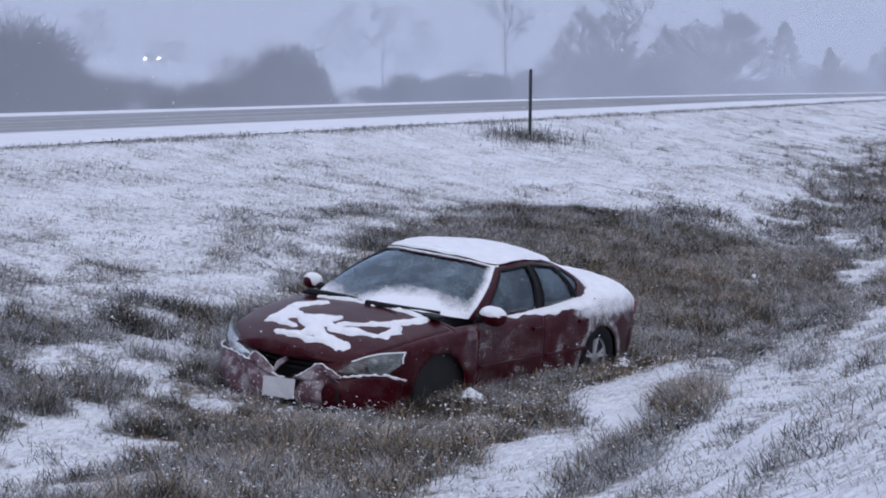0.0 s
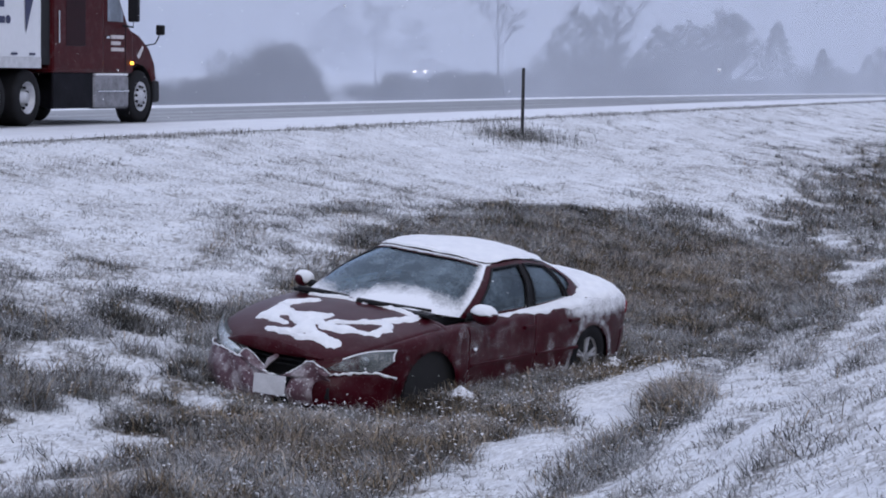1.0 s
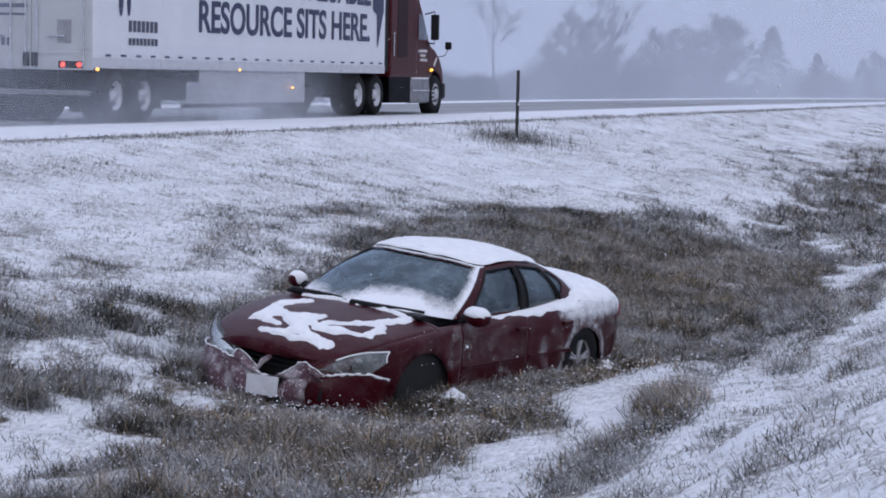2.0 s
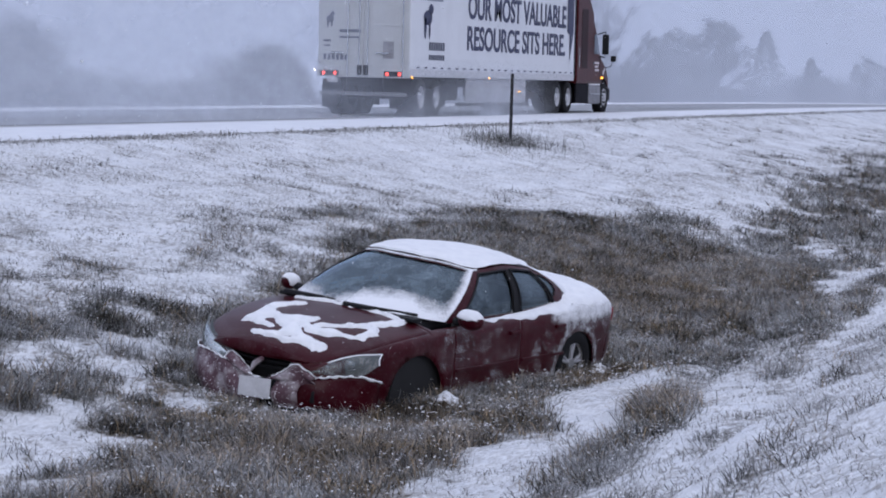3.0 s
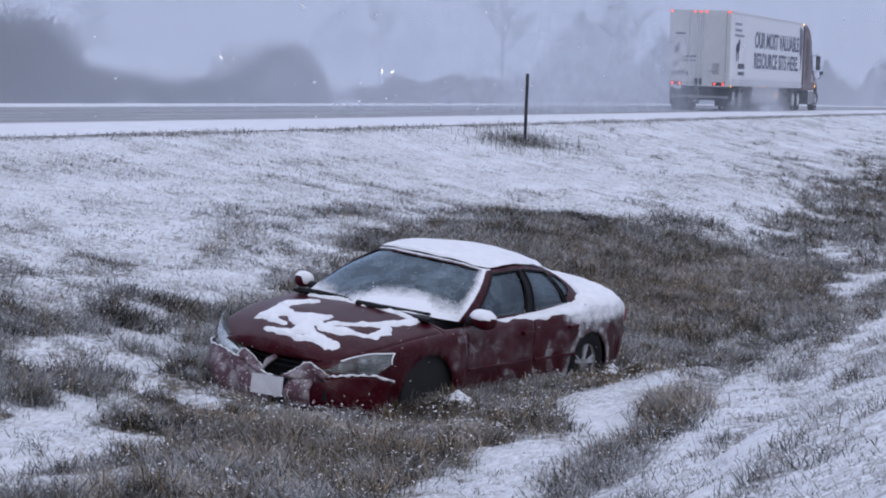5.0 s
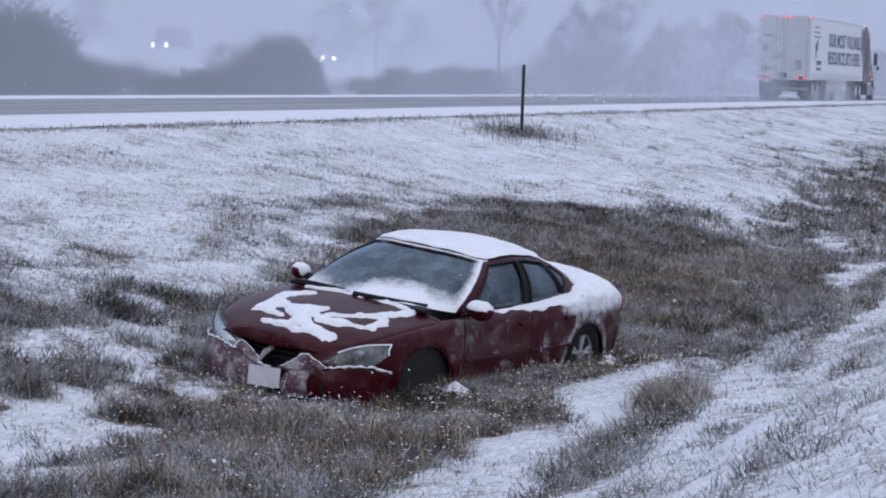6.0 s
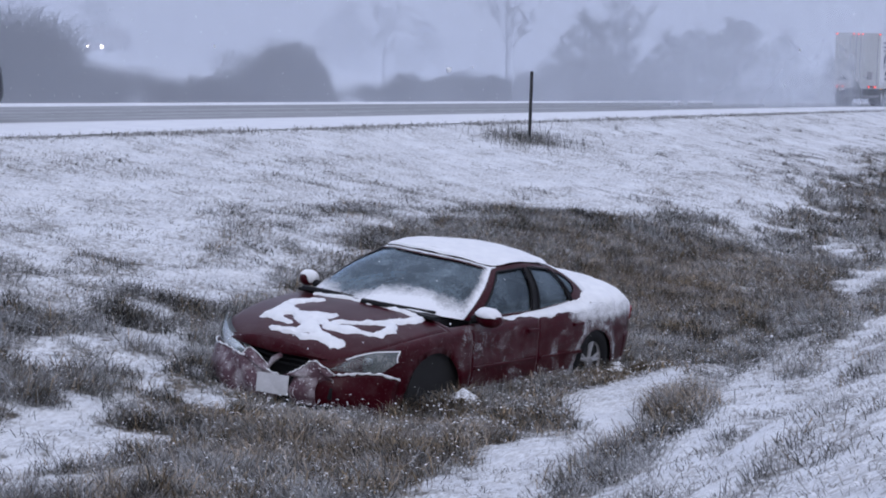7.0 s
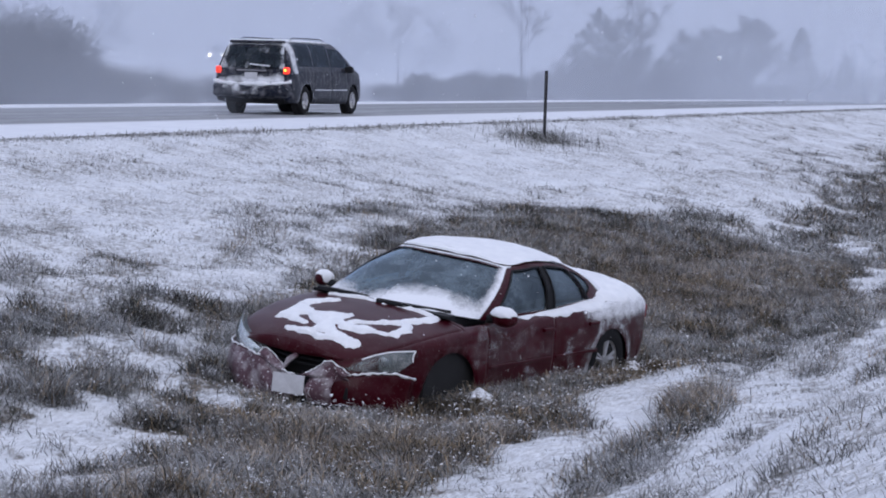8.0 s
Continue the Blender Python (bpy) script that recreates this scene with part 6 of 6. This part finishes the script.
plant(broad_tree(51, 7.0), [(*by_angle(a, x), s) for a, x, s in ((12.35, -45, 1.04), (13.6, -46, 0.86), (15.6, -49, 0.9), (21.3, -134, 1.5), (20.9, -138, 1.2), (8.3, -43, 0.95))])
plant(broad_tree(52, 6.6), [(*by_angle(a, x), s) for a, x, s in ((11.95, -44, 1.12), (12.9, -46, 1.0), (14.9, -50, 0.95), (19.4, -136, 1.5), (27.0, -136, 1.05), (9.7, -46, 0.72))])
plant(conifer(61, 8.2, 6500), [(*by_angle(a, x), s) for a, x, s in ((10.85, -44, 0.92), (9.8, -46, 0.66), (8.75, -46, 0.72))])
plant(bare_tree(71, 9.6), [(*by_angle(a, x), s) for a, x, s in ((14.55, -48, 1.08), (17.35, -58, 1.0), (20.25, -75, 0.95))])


# ---------------------------------------------------------------- snow in the air
def thin_up(share, top, far):
    """Haze put into a sheet: thicker near the ground and farther along the road, thinning out to a steady share above
    top metres, in soft swirls.
    """
    def shape(m):
        sp = m.n.new("ShaderNodeSeparateXYZ")
        m.l.new(m.tc.outputs["Object"], sp.inputs[0])
        low = m.math("SUBTRACT", 1.0, m.math("DIVIDE", sp.outputs["Z"], top))
        low = m.math("MAXIMUM", low, 0.0)
        n = m.math("ADD", 0.75, m.math("MULTIPLY", m.noise(0.05, 4), 0.5))
        deep = m.math("MINIMUM", m.math("MAXIMUM", m.math("DIVIDE", m.math("SUBTRACT", sp.outputs["Y"], 36), 110.0), 0.0), 1.0)
        at = m.math("ADD", share, m.math("MULTIPLY", deep, far))
        return m.math("MULTIPLY", m.math("MULTIPLY", m.math("ADD", m.math("MULTIPLY", low, 0.35), 0.82), at), n)
    return shape


def snow_veil(a, b, share, far=0.0, z0=-2.0, z1=60.0):
    """A thin standing sheet between the plan points a and b that paints the haze of falling snow."""
    me = mesh("snow_haze_sheet", [(0, 0, z0), (b[0] - a[0], b[1] - a[1], z0), (b[0] - a[0], b[1] - a[1], z1), (0, 0, z1)], [(0, 1, 2, 3)], veil("snow_haze_sheet", share, HAZE, thin_up(share, 12, far)))
    ob = put(new("snow_haze_sheet", me), None, pose(a[0], a[1], 0))
    return tagged(ob, "thin sheet that paints the haze of falling and blowing snow", "snowfall", kind="stuff")


# haze is put into these sheets; the first thickens with distance along the road
HAZE = (0.86, 0.90, 0.98)
snow_veil((-31.8, 15), (-31.8, 900), 0.30, 0.28)
snow_veil((-58, 30), (-58, 900), 0.46)
snow_veil((-100, 30), (-100, 1200), 0.46)
snow_veil((-31, 100), (60, 100), 0.12)


def spray_shape(long, high, share):
    """Densest low down just behind the wheels, fading back and up."""
    def shape(m):
        sp = m.n.new("ShaderNodeSeparateXYZ")
        m.l.new(m.tc.outputs["Object"], sp.inputs[0])
        n = m.math("ADD", m.math("MULTIPLY", m.noise(0.35, 5, (1, 0.4, 1)), 0.7), m.math("MULTIPLY", m.noise(1.5, 5, (1, 0.4, 1)), 0.3))
        back = m.math("SUBTRACT", 1.0, m.math("DIVIDE", m.math("ABSOLUTE", sp.outputs["Y"], 0), long))
        head = m.math("MINIMUM", m.math("MULTIPLY", m.math("SUBTRACT", 0.5, sp.outputs["Y"]), 0.12), 1.0)
        lift = m.math("SUBTRACT", 1.0, m.math("DIVIDE", sp.outputs["Z"], high))
        k = m.math("MULTIPLY", m.math("MULTIPLY", m.math("MAXIMUM", back, 0.0), m.math("MAXIMUM", lift, 0.0)), m.math("MAXIMUM", head, 0.0))
        return m.math("MINIMUM", m.math("MULTIPLY", m.math("MULTIPLY", k, share), m.ramp(n, 0.25, 0.7, (0.35, 0.35, 0.35), (1.5, 1.5, 1.5))), 0.95)
    return shape


def snow_spray(words, long, high, share, xs):
    t = tagged(new("snow_spray"), words, "snow spray", kind="stuff")
    for x in xs:
        me = mesh("spray_sheet", [(x, -long, 0.0), (x, 4, 0.0), (x, 4, high), (x, -long, high)], [(0, 1, 2, 3)], veil("snow_spray", share, (0.86, 0.90, 0.98), spray_shape(long, high, share)))
        part("spray_sheet", me, None, t)
    return t


truck_spray = snow_spray("white cloud of snow whirled up behind the truck", 60, 6.5, 0.6, (-0.4, -3.4))
wheel_spray = snow_spray("thin snow mist whirled up beside the truck's wheels", 20, 1.6, 1.15, (0.35,))
van_spray = snow_spray("low puff of snow whirled up behind the minivan", 14, 1.4, 0.45, (-0.9,))

far_road = sheet("road_2", spaced((-124, -116, 4)), spaced((100, 420, 20)), lambda x, y: land(x, y) + 0.03, ROAD, {"wet": lambda x, y: 0.8 + 0 * x})
tagged(far_road, "distant snowy carriageway beyond the shrubs", "road", kind="structure")

for k, (x, y, r, tall, words) in enumerate((
    (-6.26, 19.05, 0.16, 0.75, "rounded clod of snow under the front fender"), (-5.64, 21.7, 0.10, 0.9, "snowy grass clod at the rear wheel"), (-5.47, 21.95, 0.07, 0.7, "clod of snow beside the rear wheel"),
    (-5.95, 20.9, 0.09, 0.6, "low clod of snow along the sill"), (-6.05, 20.2, 0.07, 0.6, "low clod of snow along the sill"), (-5.85, 21.25, 0.07, 0.8, "crumbly clod of snow near the rear wheel"),
    (-5.3, 22.5, 0.07, 0.6, "small clod of snow thrown behind the wheel"), (-5.15, 23.1, 0.06, 0.7, "small clod of snow thrown behind the wheel"), (-6.1, 19.55, 0.06, 0.7, "small clod of snow by the sill"))):
    clod(x, y, r, k + 3, words, tall)


def snowflakes():
    """Loose flakes between the camera and the ditch; one drifting cloud of them."""
    g = np.random.default_rng(91)
    n = 20000
    p = np.stack([g.uniform(-18, 1, n), g.uniform(-5, 21, n), g.uniform(-2.5, 12, n)], 1)
    r = g.uniform(0.0010, 0.0026, n)[:, None, None]
    tet = np.array([[1, 1, 1], [1, -1, -1], [-1, 1, -1], [-1, -1, 1.0]])[None]
    V = (p[:, None] + tet * r).reshape(-1, 3)
    F = (np.array([[0, 1, 2], [0, 3, 1], [0, 2, 3], [1, 3, 2]])[None] + (np.arange(n) * 4)[:, None, None]).reshape(-1, 3)
    me = bpy.data.meshes.new("snowflakes")
    me.vertices.add(len(V)), me.vertices.foreach_set("co", V.ravel())
    me.loops.add(F.size), me.loops.foreach_set("vertex_index", F.ravel())
    me.polygons.add(len(F)), me.polygons.foreach_set("loop_start", np.arange(0, F.size, 3)), me.polygons.foreach_set("loop_total", np.full(len(F), 3))
    me.update(calc_edges=True)
    me.materials.append(SNOW)
    return tagged(new("snowflakes", me), "loose white snowflakes drifting down over the ditch", "snowfall", kind="stuff")


flakes = snowflakes()


# ---------------------------------------------------------------- what moves
def rolling(thing, per_row):
    """Turns every wheel of a thing as it drives ahead."""
    for w in [o for o in thing.children if o.name.startswith("wheel") and o.type == "EMPTY"]:
        x, y, z = w.matrix_basis.translation
        walk(w, [(k / FPS, pose(x, y, z, -per_row * k, 0, 0)) for k in range(241)])


def far_lane(y):
    return pose(-120, y, float(land(-120.0, y)) + 0.03)


def motions():
    rows = [(0, 4.4), (1.0, 23.05), (2.5, 50.7), (3.5, 69.36), (4, 78.73), (5.5, 107.68), (8, 156.5)]
    walk(truck, [(t, pose(-20.87, y, 0.01 - float(dip(y + 8)), -0.6 * float(dip(y + 16) - dip(y)) * 5.7 / 1.6)) for t, y in rows])
    walk(truck_spray, [(t, pose(-20.87, y, -float(dip(y)))) for t, y in rows])
    walk(wheel_spray, [(t, pose(-20.87, y + 13, -float(dip(y + 8)))) for t, y in rows])
    rows = [(0, -86.2), (5.5, 8.6), (7.5, 43.08), (8, 51.7)]
    walk(van, [(t, pose(-21.7, y, 0.01)) for t, y in rows])
    walk(van_spray, [(t, pose(-21.7, y, 0.0)) for t, y in rows])
    walk(flakes, [(0, pose(0, 0, 0)), (4, pose(3.6, 2.4, -4.4)), (8, pose(7.2, 4.8, -8.8))])
    rolling(truck, 71.0)
    rolling(van, 46.7)
    walk(far_first, [(t, far_lane(y)) for t, y in ((0, 363.0), (1, 344.6), (5.5, 262.7), (7, 235.5), (8, 217.0))])
    walk(far_second, [(t, far_lane(y)) for t, y in ((0, 250.0), (1, 232.0), (4, 178.0), (8, 106.0))])
    walk(far_third, [(t, far_lane(y)) for t, y in ((0, 437.0), (5.5, 317.6), (8, 263.0))])


motions()
